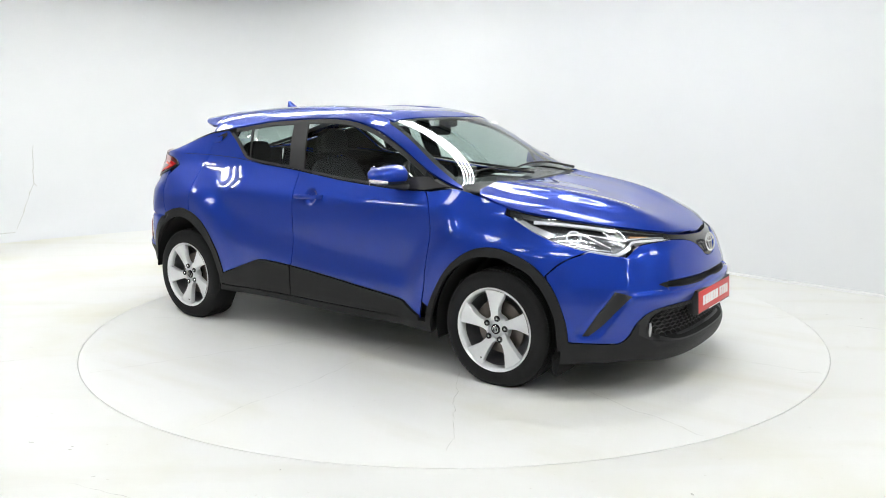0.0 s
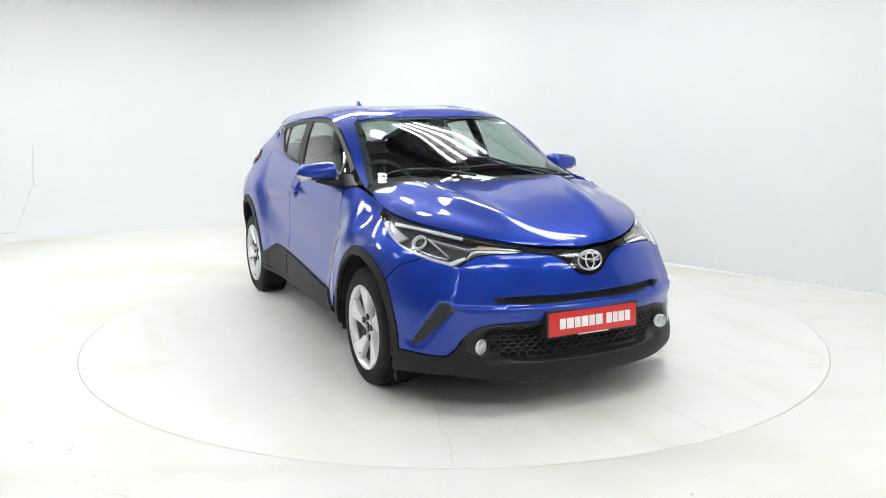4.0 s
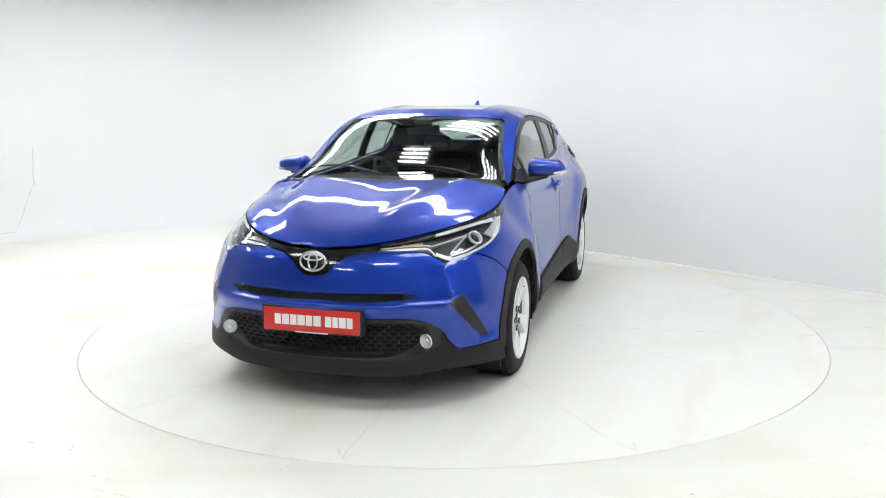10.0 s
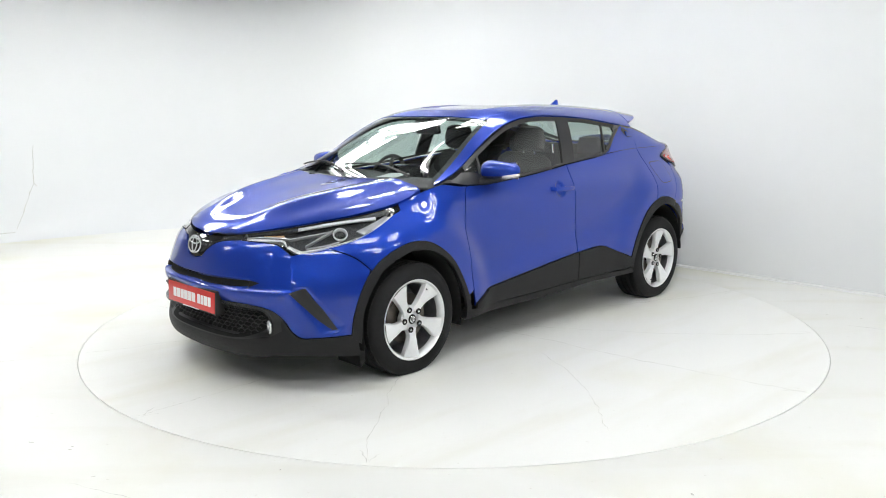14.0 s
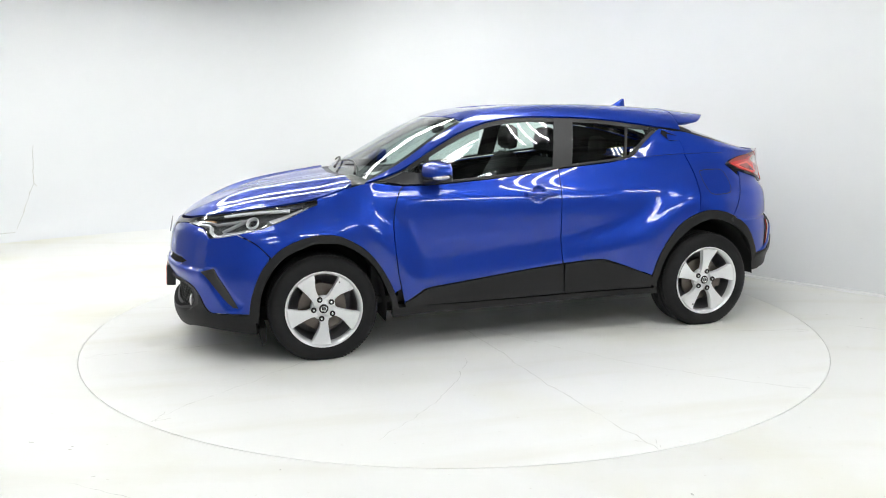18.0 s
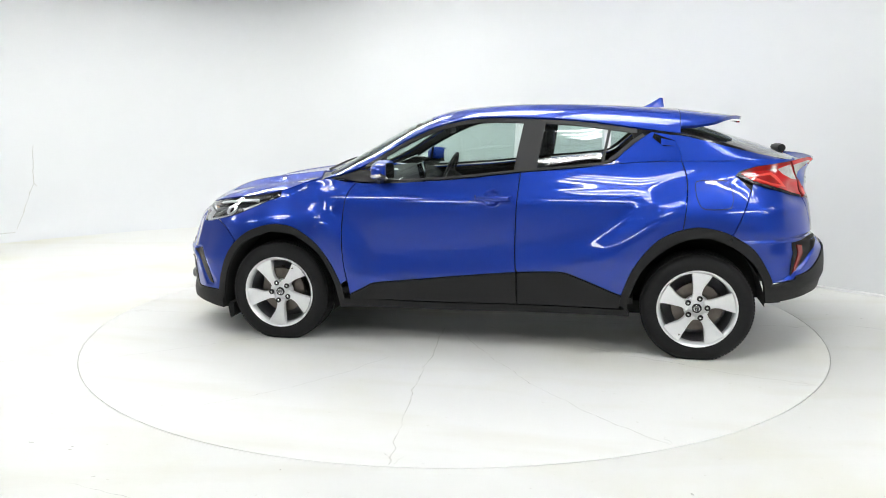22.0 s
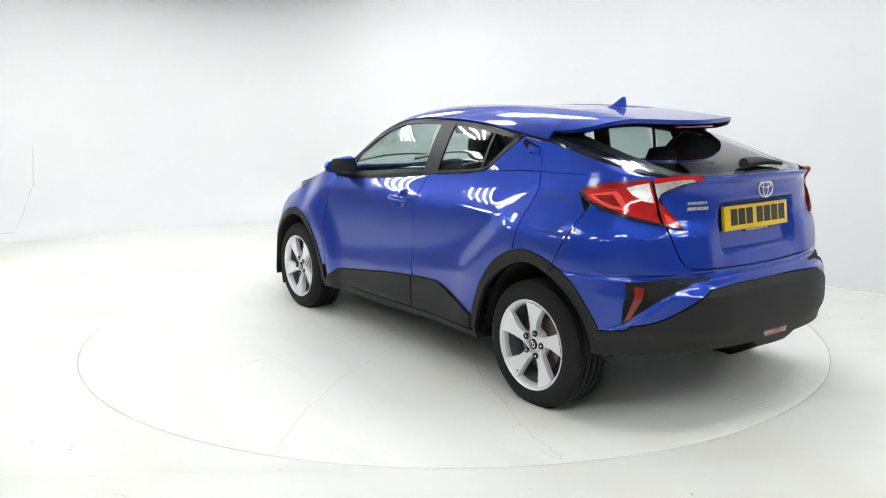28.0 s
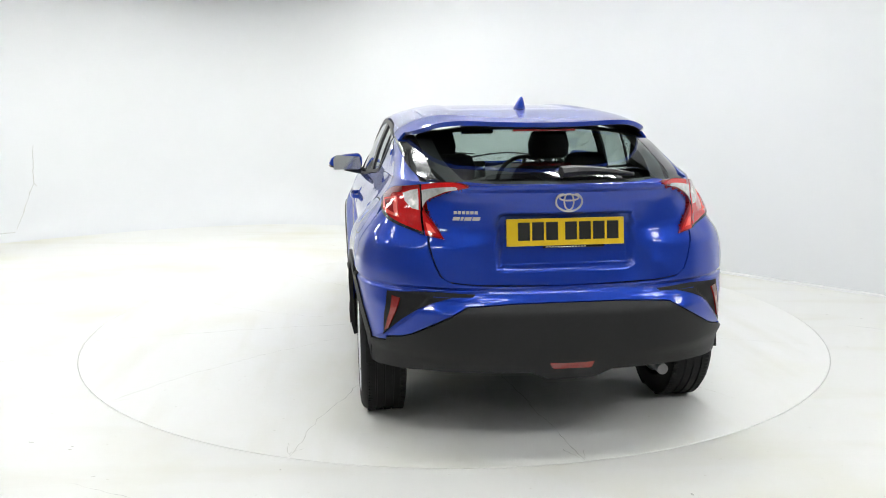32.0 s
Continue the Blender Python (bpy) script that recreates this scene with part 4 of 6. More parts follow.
        q = sd(*along_belt(-1.21, -1.52, 8)) + sd(*curve([(-1.52, 1.10), (-1.58, 1.04), (-1.60, 1.02)], 4)) + sd(*curve([(-1.585, 0.98), (-1.54, 0.86), (-1.495, 0.764)], 5)) + \
            sd(*cut(RO, -1.495, -1.217))[::-1] + sd(*curve(QL, 6))[::-1]
        sk.panel(WRAP_S, q, **k)
        sk.panel(WRAP_S, sd(*along_belt(-1.515, -1.86, 10)) + sd((-1.84, 1.165), (-1.75, 1.15), (-1.515, 1.10)), gap=0, edge=0, **k)
        sk.panel(PANE_S, up(*along_belt(-1.207, -1.84, 12)) + up(*curve([(-1.84, 1.182), (-1.70, 1.212), (-1.55, 1.246), (-1.35, 1.296), (-1.22, 1.328), (-1.135, 1.334)], 5)) + up(*curve([(-1.135, 1.33), (-1.19, 1.26), (-1.207, 1.20)], 4)), cell=0.03, gap=0.001, **k)
        quarter = sk.make("rear_quarter", PAINT, car, "blue metallic rear quarter panel over the wheel", M)
        # fuel flap outline on the left only
        if s > 0:
            fl = [(-1.283, 1.048), (-1.300, 1.069), (-1.388, 1.074), (-1.480, 1.072), (-1.510, 1.049), (-1.528, 0.992), (-1.520, 0.935), (-1.485, 0.914), (-1.364, 0.910), (-1.313, 0.928), (-1.288, 0.985)]
            a = curve(fl + fl[:1], 6)
            single("fuel_flap_seam", GAP, quarter, WRAP_S, a, "dark seam round the fuel flap", gap=0, lift=0.0006, edge=0, cell=0.02, **k)
            single("fuel_flap", PAINT, quarter, WRAP_S, a, "blue fuel filler flap", gap=0.005, lift=0.0014, edge=0.001, cell=0.02, **k)
        # arch cladding
        sk = Skin()
        sk.band(WRAP_S, sd(*fo), sd(*curve(FI, 8)), 60, 4, lift=0.006, edge=0.022, **k)
        sk.make("arch_cladding", CLAD, car, "dark grey plastic front wheel arch trim", M)
        sk = Skin()
        sk.band(WRAP_S, sd(*ro), sd(*curve(RI, 8)), 60, 4, lift=0.007, edge=0.022, **k)
        sk.make("arch_cladding", CLAD, car, "dark grey plastic rear wheel arch trim", M)
        # cantrail and windscreen pillar
        pil = [(1.03, 1.0)] + [(1.0 - 0.65 * i / 14, 1.0) for i in range(15)] + [(0.3 - 1.5 * i / 20, 1.0) for i in range(21)] + top((-1.2, 0.52)) + [tuple(p) for p in top(*[(-1.2 + 1.52 * i / 10, 0.52 - 0.0 * i) for i in range(1, 11)])] + top(*curve([(0.36, 0.562), (0.545, 0.598), (0.771, 0.646), (1.0, 0.712)], 5))
        single("cantrail", PAINT, car, ROOF_S, pil, "blue windscreen pillar and roof side", M, cell=0.02, gap=0.001, **k)
    # roof
    roof = top(*curve([(0.40, -0.001), (0.395, 0.3), (0.355, 0.518)], 6)) + top(*[(0.30 - 1.5 * i / 16, 0.518) for i in range(17)]) + top((-1.2, -0.001))
    single("roof", PAINT, car, ROOF_S, roof, "blue metallic roof", M, cell=0.025, gap=0.0)
    # spoiler
    sp = top(*curve([(-1.203, 0.625), (-1.30, 0.60), (-1.42, 0.545), (-1.49, 0.47)], 5)) + top(*curve([(-1.51, 0.44), (-1.57, 0.30), (-1.615, 0.14), (-1.63, -0.002)], 6)) + top((-1.203, -0.002))
    sk = Skin()
    sk.panel(ROOF_S, sp, cell=0.02, gap=0.001, edge=0.022, lift=0.002)
    spoiler = sk.make("roof_spoiler", PAINT, car, "blue metallic roof spoiler over the rear window", M)
    sk = Skin()
    sk.panel(ROOF_S, sp, cell=0.03, gap=0.006, edge=0, lift=-0.021, out=-1)
    sk.make("underside", TRIM, spoiler, "black spoiler underside")
    bm = bmesh.new()
    box(bm, -1.605, -1.585, -0.15, 0.15, 1.395, 1.405, 0.003)
    part("high_brake_light", bm, RED_DEEP, spoiler, "dark red strip brake light")
    # tailgate
    g = rr(*curve([(0.0, 0.752), (0.3, 0.757), (0.49, 0.770), (0.535, 0.795)], 5)) + rr(*curve([(0.555, 0.84), (0.572, 0.90), (0.588, 0.97)], 4)) + rr(*curve([(0.585, 1.05), (0.595, 1.12), (0.607, 1.176)], 4)) + rr((0.55, 1.183), (0.3, 1.188)) + [(CR, 1.190)]
    g[0] = (CR, 0.752)
    gate = single("tailgate", PAINT, car, WRAP_S, g, "blue metallic tailgate with recessed plate", M, cell=0.013)
    # lip under the rear window
    sk = Skin()
    sk.panel(PANE_S, top((-1.99, -0.002), (-1.985, 0.2), (-1.965, 0.38)) + top(*curve([(-1.90, 0.50), (-1.88, 0.44), (-1.935, 0.30), (-1.95, -0.002)], 5)), cell=0.02, gap=0, edge=0.01)
    sk.make("gate_lip", PAINT, gate, "blue lip under the rear window")
    # rear bumper
    clad = rr(*curve([(0.0, 0.686), (0.25, 0.684), (0.42, 0.676), (0.455, 0.664)], 5))[:] + rr((0.50, 0.640), (0.56, 0.606), (0.62, 0.572), (0.665, 0.545), (0.70, 0.530), (0.76, 0.514)) + sd(*curve([(-1.86, 0.497), (-1.738, 0.476)], 3))
    clad[0] = (CR, 0.686)
    blue = clad + sd(*cut(RO, -1.735, -1.495))[::-1][0:] + sd(*curve([(-1.495, 0.764), (-1.54, 0.86), (-1.585, 0.98)], 5)) + sd((-1.60, 1.02)) + [(-1.655, 1.068), (-1.782, 1.038), (-1.905, 1.008), (-2.02, 0.985)] + rr((0.588, 0.97)) + rr(*curve([(0.572, 0.90), (0.555, 0.84), (0.535, 0.795)], 4)) + rr(*curve([(0.49, 0.770), (0.3, 0.757), (0.0, 0.752)], 5))[:-1] + [(CR, 0.752)]
    rb = single("rear_bumper", PAINT, car, WRAP_S, blue, "blue metallic rear bumper", M, cell=0.013)
    lowr = clad + sd((-1.705, 0.47), (-1.705, 0.357), (-1.80, 0.359)) + rr((0.80, 0.364), (0.66, 0.378), (0.62, 0.384), (0.42, 0.394), (0.18, 0.394), (0.105, 0.360)) + [(CR, 0.357)]
    single("lower_bumper", CLAD, rb, WRAP_S, lowr, "grained dark grey plastic rear bumper skirt", cell=0.014, lift=0.005, edge=0.05)
    bm = bmesh.new()
    prism(bm, [(-0.108, 0.022), (0.108, 0.022), (0.085, -0.02), (-0.085, -0.02)], -0.01, 0.012, pose(-2.118, 0, 0.428, 90, 0, -90), 0.004)
    part("rear_fog_lamp", bm, REFLECTOR, rb, "red trapezoid rear fog lamp")
    for s in (1, -1):
        k = dict(sides=(s,))
        single("bumper_pocket", LINER, rb, WRAP_S, curve([(-1.872, 0.713), (-2.048, 0.725), (-2.235, 0.721)], 5) + curve([(-2.225, 0.712), (-2.128, 0.702), (-2.013, 0.657), (-1.912, 0.590), (-1.825, 0.514)], 5) + [(-1.828, 0.56), (-1.838, 0.620)], "black recessed pocket in the bumper corner", cell=0.012, gap=0, lift=0.003, edge=0.002, **k)
        single("reflector", REFLECTOR, rb, WRAP_S, [(-1.900, 0.698), (-1.937, 0.692), (-1.858, 0.548), (-1.838, 0.537)], "upright red reflector", cell=0.012, gap=0, lift=0.010, edge=0.008, **k)


def build_glass(car):
    M = CAR_OFF
    ws = top(*curve([(1.105, -0.001), (1.09, 0.3), (1.045, 0.55), (0.995, 0.712)], 6)) + top(*curve([(1.0, 0.712), (0.771, 0.646), (0.545, 0.598), (0.36, 0.562)], 6)) + top(*curve([(0.36, 0.54), (0.395, 0.3), (0.40, -0.001)], 6))
    w = single("windscreen", SCREEN_GLASS, car, ROOF_S, ws, "large raked clear windscreen", M, cell=0.03, gap=0.0, lift=-0.003, edge=0)
    w.visible_shadow = False
    sk = Skin()
    sk.band(ROOF_S, top(*curve([(1.0, 0.714), (0.771, 0.648), (0.545, 0.600), (0.36, 0.563)], 6)), top(*curve([(0.98, 0.672), (0.771, 0.612), (0.545, 0.566), (0.375, 0.525)], 6)), 30, 2, lift=-0.0045, edge=0)
    sk.band(ROOF_S, top(*curve([(0.36, 0.563), (0.395, 0.3), (0.40, 0.0)], 6)), top(*curve([(0.40, 0.525), (0.425, 0.3), (0.43, 0.0)], 6)), 30, 2, lift=-0.0045, edge=0)
    sk.make("black_border", TRIM, w, "black printed border of the windscreen")
    bm = bmesh.new()
    prism(bm, [(-0.045, -0.016), (0.045, -0.016), (0.045, 0.016), (-0.045, 0.016)], 0, 0.001, pose(0.455, 0.47, 1.395, 0, 26, 0) @ pose(0, 0, 0, 0, 0, 90))
    part("paper_sticker", bm, PAPER_GLARE, w, "small white sticker inside the glass", smooth=False)
    # cowl
    sk = Skin()
    sk.panel(LID_S, curve([(1.15, -0.001), (1.15, 0.25), (1.125, 0.50), (1.10, 0.65)], 5) + curve([(1.04, 0.70), (0.98, 0.60), (1.02, 0.3), (1.03, -0.001)], 5), cell=0.03, gap=0, lift=-0.014, edge=0)
    sk.make("cowl", TRIM, car, "black plastic scuttle at the foot of the windscreen", M)
    dlo_top = [(0.79, 1.085), (0.771, 1.128), (0.545, 1.262), (0.322, 1.368), (0.119, 1.420), (-0.066, 1.434), (-0.265, 1.430), (-0.46, 1.422), (-0.624, 1.410), (-0.809, 1.385), (-1.03, 1.355)]
    dlo_low = [(0.80, 1.040), (0.58, 1.041), (0.3, 1.058), (0.11, 1.073), (-0.1, 1.095), (-0.28, 1.115), (-0.50, 1.133), (-0.656, 1.148), (-0.76, 1.165), (-0.83, 1.20), (-0.93, 1.285), (-1.03, 1.352)]

    def between(path, a, b):
        return [p for p in curve(path, 10) if min(a, b) - 1e-6 <= p[0] <= max(a, b) + 1e-6]
    for s in (1, -1):
        k = dict(sides=(s,))
        sk = Skin()
        t, l = curve(dlo_top, 8), curve(dlo_low, 8)
        tin = [(x, z - 0.024) for x, z in t if -0.95 < x < 0.76]
        lin = [(x, z + 0.014) for x, z in l if -0.80 < x < 0.76]
        sk.band(ROOF_S, up(*[p for p in t if -0.95 < p[0] < 0.76]), up(*tin), 70, 2, lift=0.003, edge=0.012, **k)
        sk.band(ROOF_S, up(*[p for p in l if -0.80 < p[0] < 0.76]), up(*lin), 60, 2, lift=0.004, edge=0.012, **k)
        sk.band(ROOF_S, up(*[p for p in l if -1.0 < p[0] <= -0.79]), up(*[(x + 0.016, z + 0.016) for x, z in l if -1.0 < x <= -0.79]), 20, 2, lift=0.004, edge=0.01, **k)
        sk.make("window_surround", TRIM, car, "black window surround", M)
        single("centre_pillar", TRIM, car, ROOF_S, up((-0.205, 1.108), (-0.345, 1.121), (-0.395, 1.424), (-0.262, 1.430)), "satin black centre pillar cover", M, cell=0.05, gap=0, lift=0.004, edge=0.012, **k)
        single("pillar_tip", BLACK_GLOSS, car, ROOF_S, up((-0.93, 1.30), (-1.03, 1.354), (-0.90, 1.372)), "black corner of the side window", M, cell=0.05, gap=0, lift=0.003, edge=0.01, **k)
        single("window_divider", TRIM, car, ROOF_S, up((-0.735, 1.165), (-0.752, 1.165), (-0.795, 1.385), (-0.778, 1.387)), "thin black window divider", M, cell=0.05, gap=0, lift=0.003, edge=0.01, **k)
        single("mirror_triangle", TRIM, car, ROOF_S, up((0.97, 1.062), (0.79, 1.040), (0.62, 1.042), (0.665, 1.10), (0.79, 1.11)), "black triangle panel at the mirror foot", M, cell=0.04, gap=0, lift=0.003, edge=0.008, **k)
        single("window_divider", TRIM, car, ROOF_S, up((0.655, 1.04), (0.672, 1.04), (0.625, 1.212), (0.606, 1.222)), "thin black window divider", M, cell=0.05, gap=0, lift=0.003, edge=0.01, **k)
        for name, a, b in (("front_window", 0.775, -0.215), ("rear_side_window", -0.335, -0.745), ("quarter_window", -0.785, -0.955)):
            poly = up(*[(x, z - 0.005) for x, z in between(dlo_top, a, b)]) + up(*[(x, z + 0.003) for x, z in between(dlo_low, a, b)])[::-1]
            o = single(name, WINDOW, car, ROOF_S, poly, "tinted side window", M, cell=0.04, gap=0, lift=-0.004, edge=0, **k)
            o.visible_shadow = False
        # gloss black rear pillar between quarter panel and rear window
        sk = Skin()
        sk.band(PANE_S, up(*curve([(-1.03, 1.354), (-1.135, 1.338), (-1.35, 1.298), (-1.55, 1.248), (-1.70, 1.214), (-1.86, 1.184)], 6)), top(*curve([(-1.04, 0.60), (-1.2, 0.575), (-1.40, 0.565), (-1.60, 0.555), (-1.75, 0.545), (-1.90, 0.50)], 6)), 40, 6, lift=-0.002, edge=0.004, **k)
        sk.make("rear_pillar", BLACK_GLOSS, car, "gloss black rear pillar cover", M)
    rg = top(*curve([(-1.20, -0.001), (-1.20, 0.3), (-1.20, 0.572)], 4)) + top(*curve([(-1.20, 0.573), (-1.40, 0.563), (-1.60, 0.553), (-1.75, 0.543), (-1.885, 0.497)], 5)) + top(*curve([(-1.89, 0.44), (-1.935, 0.30), (-1.95, -0.001)], 5))
    o = single("rear_window", WINDOW, car, PANE_S, rg, "sloping tinted rear window", M, cell=0.04, gap=0, lift=-0.003, edge=0)
    o.visible_shadow = False
    sk = Skin()
    sk.band(PANE_S, top(*curve([(-1.20, 0.0), (-1.20, 0.57)], 5)), top(*curve([(-1.30, 0.0), (-1.28, 0.52)], 5)), 20, 2, lift=-0.005, edge=0)
    sk.band(PANE_S, top(*curve([(-1.95, 0.0), (-1.935, 0.30), (-1.885, 0.48)], 5)), top(*curve([(-1.915, 0.0), (-1.90, 0.28), (-1.85, 0.44)], 5)), 20, 2, lift=-0.005, edge=0)
    sk.band(PANE_S, top(*curve([(-1.22, 0.572), (-1.60, 0.553), (-1.88, 0.49)], 5)), top(*curve([(-1.26, 0.50), (-1.60, 0.485), (-1.85, 0.43)], 5)), 20, 2, lift=-0.005, edge=0)
    sk.make("black_border", TRIM, o, "black printed border of the rear window")


# ---------- wheels ----------
def build_wheel(car, x, side, turn, front):
    y = 0.872 * side
    wheel = new("wheel", None)
    wheel.parent = car
    wheel.matrix_basis = CAR_OFF @ pose(x, y, HUB_Z) @ pose(0, 0, 0, 0, 0, 0 if side > 0 else 180) @ pose(0, 0, 0, 0, turn, 0)
    tagged(wheel, "road wheel with black tyre and five-spoke silver alloy rim")
    R = 0.332
    bm = bmesh.new()
    prof = [(0.226, -0.004), (0.233, 0.004), (0.240, 0.006), (0.252, 0.009), (0.272, 0.010), (0.296, 0.006), (0.312, -0.004), (0.322, -0.018), (0.328, -0.032)]
    for g in (-0.060, -0.100, -0.140):
        prof += [(R - 0.001, g + 0.012), (R - 0.001, g + 0.005), (R - 0.009, g + 0.004), (R - 0.009, g - 0.004), (R - 0.001, g - 0.005)]
    prof += [(0.328, -0.176), (0.320, -0.192), (0.300, -0.206), (0.270, -0.210), (0.235, -0.206), (0.226, -0.198)]
    lathe(bm, prof, 96, "y")
    rot = Matrix.Rotation(radians(-turn), 4, "Y").inverted()
    for v in bm.verts:
        q = rot.inverted() @ v.co
        if q.z < -HUB_Z + 0.0015:
            q.z = -HUB_Z + 0.0015
            q.y += 0.004 if q.y > -0.1 else -0.004
            v.co = rot @ q
    part("tyre", bm, RUBBER, wheel, "black rubber tyre")
    bm = bmesh.new()
    n = 96
    for i in range(n):
        a = 2 * math.pi * i / n
        for yy in (-0.034, -0.186):
            c, s = math.cos(a), math.sin(a)
            m = Matrix(((c, 0, -s, 0), (0, 1, 0, 0), (s, 0, c, 0), (0, 0, 0, 1)))
            box(bm, R - 0.009, R - 0.0012, yy - 0.012, yy + 0.012, -0.0072, 0.0072, 0, m)
    for v in bm.verts:
        q = rot.inverted() @ v.co
        if q.z < -HUB_Z + 0.002:
            q.z = -HUB_Z + 0.002
            v.co = rot @ q
    tagged(part("tread", bm, RUBBER, wheel, smooth=False), "", kind="stuff")
    bm = bmesh.new()
    lathe(bm, [(0.2315, 0.000), (0.2345, 0.004), (0.2335, 0.008), (0.2290, 0.008), (0.2225, 0.002), (0.2165, -0.006), (0.2120, -0.020), (0.2080, -0.05), (0.2050, -0.20)], 80, "y")
    rim = part("rim", bm, ALLOY, wheel, "silver painted alloy rim")
    # barrel in darker grey: the shade inside the rim is put into its colour
    bm = bmesh.new()
    lathe(bm, [(0.2045, -0.03), (0.198, -0.20), (0.06, -0.205)], 64, "y")
    part("barrel", bm, ALLOY_DARK, wheel, "inner rim barrel, its grey darkened for the shade inside")

    # swept spokes: wide at the rim, waisted near the hub
    lead_w = line((0, 0.036), (0.22, 0.026), (0.42, 0.034), (0.7, 0.060), (1, 0.084))
    trail_w = line((0, 0.036), (0.22, 0.025), (0.6, 0.029), (0.85, 0.034), (1, 0.040))

    def spoke_mesh():
        bm = bmesh.new()
        rows = []
        n = 14
        for i in range(n + 1):
            t = i / n
            r = 0.050 + (0.2185 - 0.050) * t
            lead, trail = float(lead_w(t)), float(trail_w(t))
            h = -0.022 + 0.020 * t ** 0.8 + 0.004 * t
            row = []
            for w, dh in ((-1.0, -0.034), (-1.0, -0.007), (-0.90, -0.001), (-0.3, 0.0), (0.3, 0.0), (0.90, -0.001), (1.0, -0.007), (1.0, -0.034)):
                a = trail * w if w > 0 else lead * w
                rr_ = math.sqrt(max(r * r - 0.0 * a * a, 1e-6))
                row.append(bm.verts.new((a, h + dh, rr_ - t * t * a * a / 0.437)))
            rows.append(row)
        for p, q in zip(rows, rows[1:]):
            for k in range(len(p) - 1):
                bm.faces.new((p[k], q[k], q[k + 1], p[k + 1]))
        bmesh.ops.recalc_face_normals(bm, faces=bm.faces)
        me = bpy.data.meshes.new("spoke")
        bm.to_mesh(me)
        bm.free()
        return me
    me = bpy.data.meshes.get("spoke") or spoke_mesh()
    for i in range(5):
        link("spoke", me, ALLOY, rim, "", True, Matrix.Rotation(radians(72 * i), 4, "Y"))
    bm = bmesh.new()
    lathe(bm, [(0.001, -0.021), (0.030, -0.021), (0.034, -0.025), (0.060, -0.029), (0.074, -0.034), (0.078, -0.06)], 40, "y")
    part("hub", bm, ALLOY, rim, "silver wheel hub")
    bm = bmesh.new()
    lathe(bm, [(0.001, -0.014), (0.022, -0.015), (0.028, -0.018), (0.029, -0.024)], 32, "y")
    part("centre_cap", bm, LAMP_DARK, rim, "dark centre cap")
    bm = bmesh.new()
    lathe(bm, [(0.014, -0.0135), (0.0165, -0.0125), (0.019, -0.0145)], 32, "y")
    tube(bm, [(0, -0.0128, -0.016), (0, -0.0128, 0.016)], 0.0022, 6)
    tube(bm, [(-0.012, -0.0128, 0.008), (0.012, -0.0128, 0.008)], 0.002, 6)
    part("cap_ring", bm, CHROME, rim, "plain chrome oval on the cap")
    for i in range(5):
        a = radians(72 * i - 14)
        m = Matrix.Translation((0.061 * math.sin(a), 0.0075, 0.061 * math.cos(a)))
        bm = bmesh.new()
        lathe(bm, [(0.0175, -0.026), (0.0165, -0.0200), (0.0140, -0.0205), (0.010, -0.0240), (0.001, -0.0245)], 20, "y")
        part("bolt_seat", bm, LAMP_DARK, rim, "", True, m)
        bm = bmesh.new()
        lathe(bm, [(0.001, -0.0185), (0.0045, -0.0185), (0.0075, -0.0205), (0.008, -0.030)], 6, "y")
        part("wheel_nut", bm, CHROME, rim, "chrome wheel nut", False, m)
    bm = bmesh.new()
    lathe(bm, [(0.070, -0.075), (0.145, -0.075), (0.147, -0.080), (0.147, -0.098), (0.07, -0.098)], 48, "y")
    part("brake_disc", bm, STEEL, wheel, "worn steel brake disc")
    bm = bmesh.new()
    a0 = (35 if front else 150)
    lathe(bm, [(0.100, -0.058), (0.152, -0.056), (0.160, -0.075), (0.160, -0.12), (0.10, -0.12)], 12, "y", (a0, a0 + 55))
    for v in bm.verts:
        v.co = rot @ v.co
    part("brake_caliper", bm, STEEL, wheel, "cast brake caliper")
    bm = bmesh.new()
    tube(bm, [(0.196 * math.sin(2.6), -0.012, 0.196 * math.cos(2.6)), (0.186 * math.sin(2.6), 0.004, 0.186 * math.cos(2.6))], 0.004, 8)
    part("valve", bm, TRIM, wheel, "black tyre valve")


# ---------- lamps, plates and fittings ----------
def spot(S, u, v, lift=0.0, side=1, spin=0.0):
    """A pose on a skin surface: z out of the skin, x level along it."""
    e = 0.003
    U, V = np.array([u]), np.array([v])
    p = S(U, V)[0]
    n = np.cross(S(U + e, V)[0] - S(U - e, V)[0], S(U, V + e)[0] - S(U, V - e)[0])
    n = Vector(n).normalized()
    if n.dot(Vector(p) - Vector((p[0] * 0.7, 0, 0.75))) < 0:
        n = -n
    p = Vector(p) + n * lift
    p.y *= side
    n.y *= side
    x = Vector((0, 0, 1)).cross(n).normalized()
    y = n.cross(x)
    m = Matrix((x, y, n)).transposed().to_4x4()
    m.translation = p
    return m @ pose(0, 0, 0, 0, 0, spin)


def oval_ring(bm, a, b, r, seg=40, sides=8, m=None):
    rings = []
    for i in range(seg):
        t = 2 * math.pi * i / seg
        c = Vector((a * math.cos(t), b * math.sin(t), 0))
        d = Vector((b * math.cos(t), a * math.sin(t), 0)).normalized()
        ring = []
        for k in range(sides):
            f = 2 * math.pi * k / sides
            p = c + d * r * math.cos(f) + Vector((0, 0, r * 0.6 * math.sin(f)))
            ring.append(bm.verts.new(m @ p if m is not None else p))
        rings.append(ring)
    for i in range(seg):
        p, q = rings[i], rings[(i + 1) % seg]
        for k in range(sides):
            bm.faces.new((p[k], q[k], q[(k + 1) % sides], p[(k + 1) % sides]))


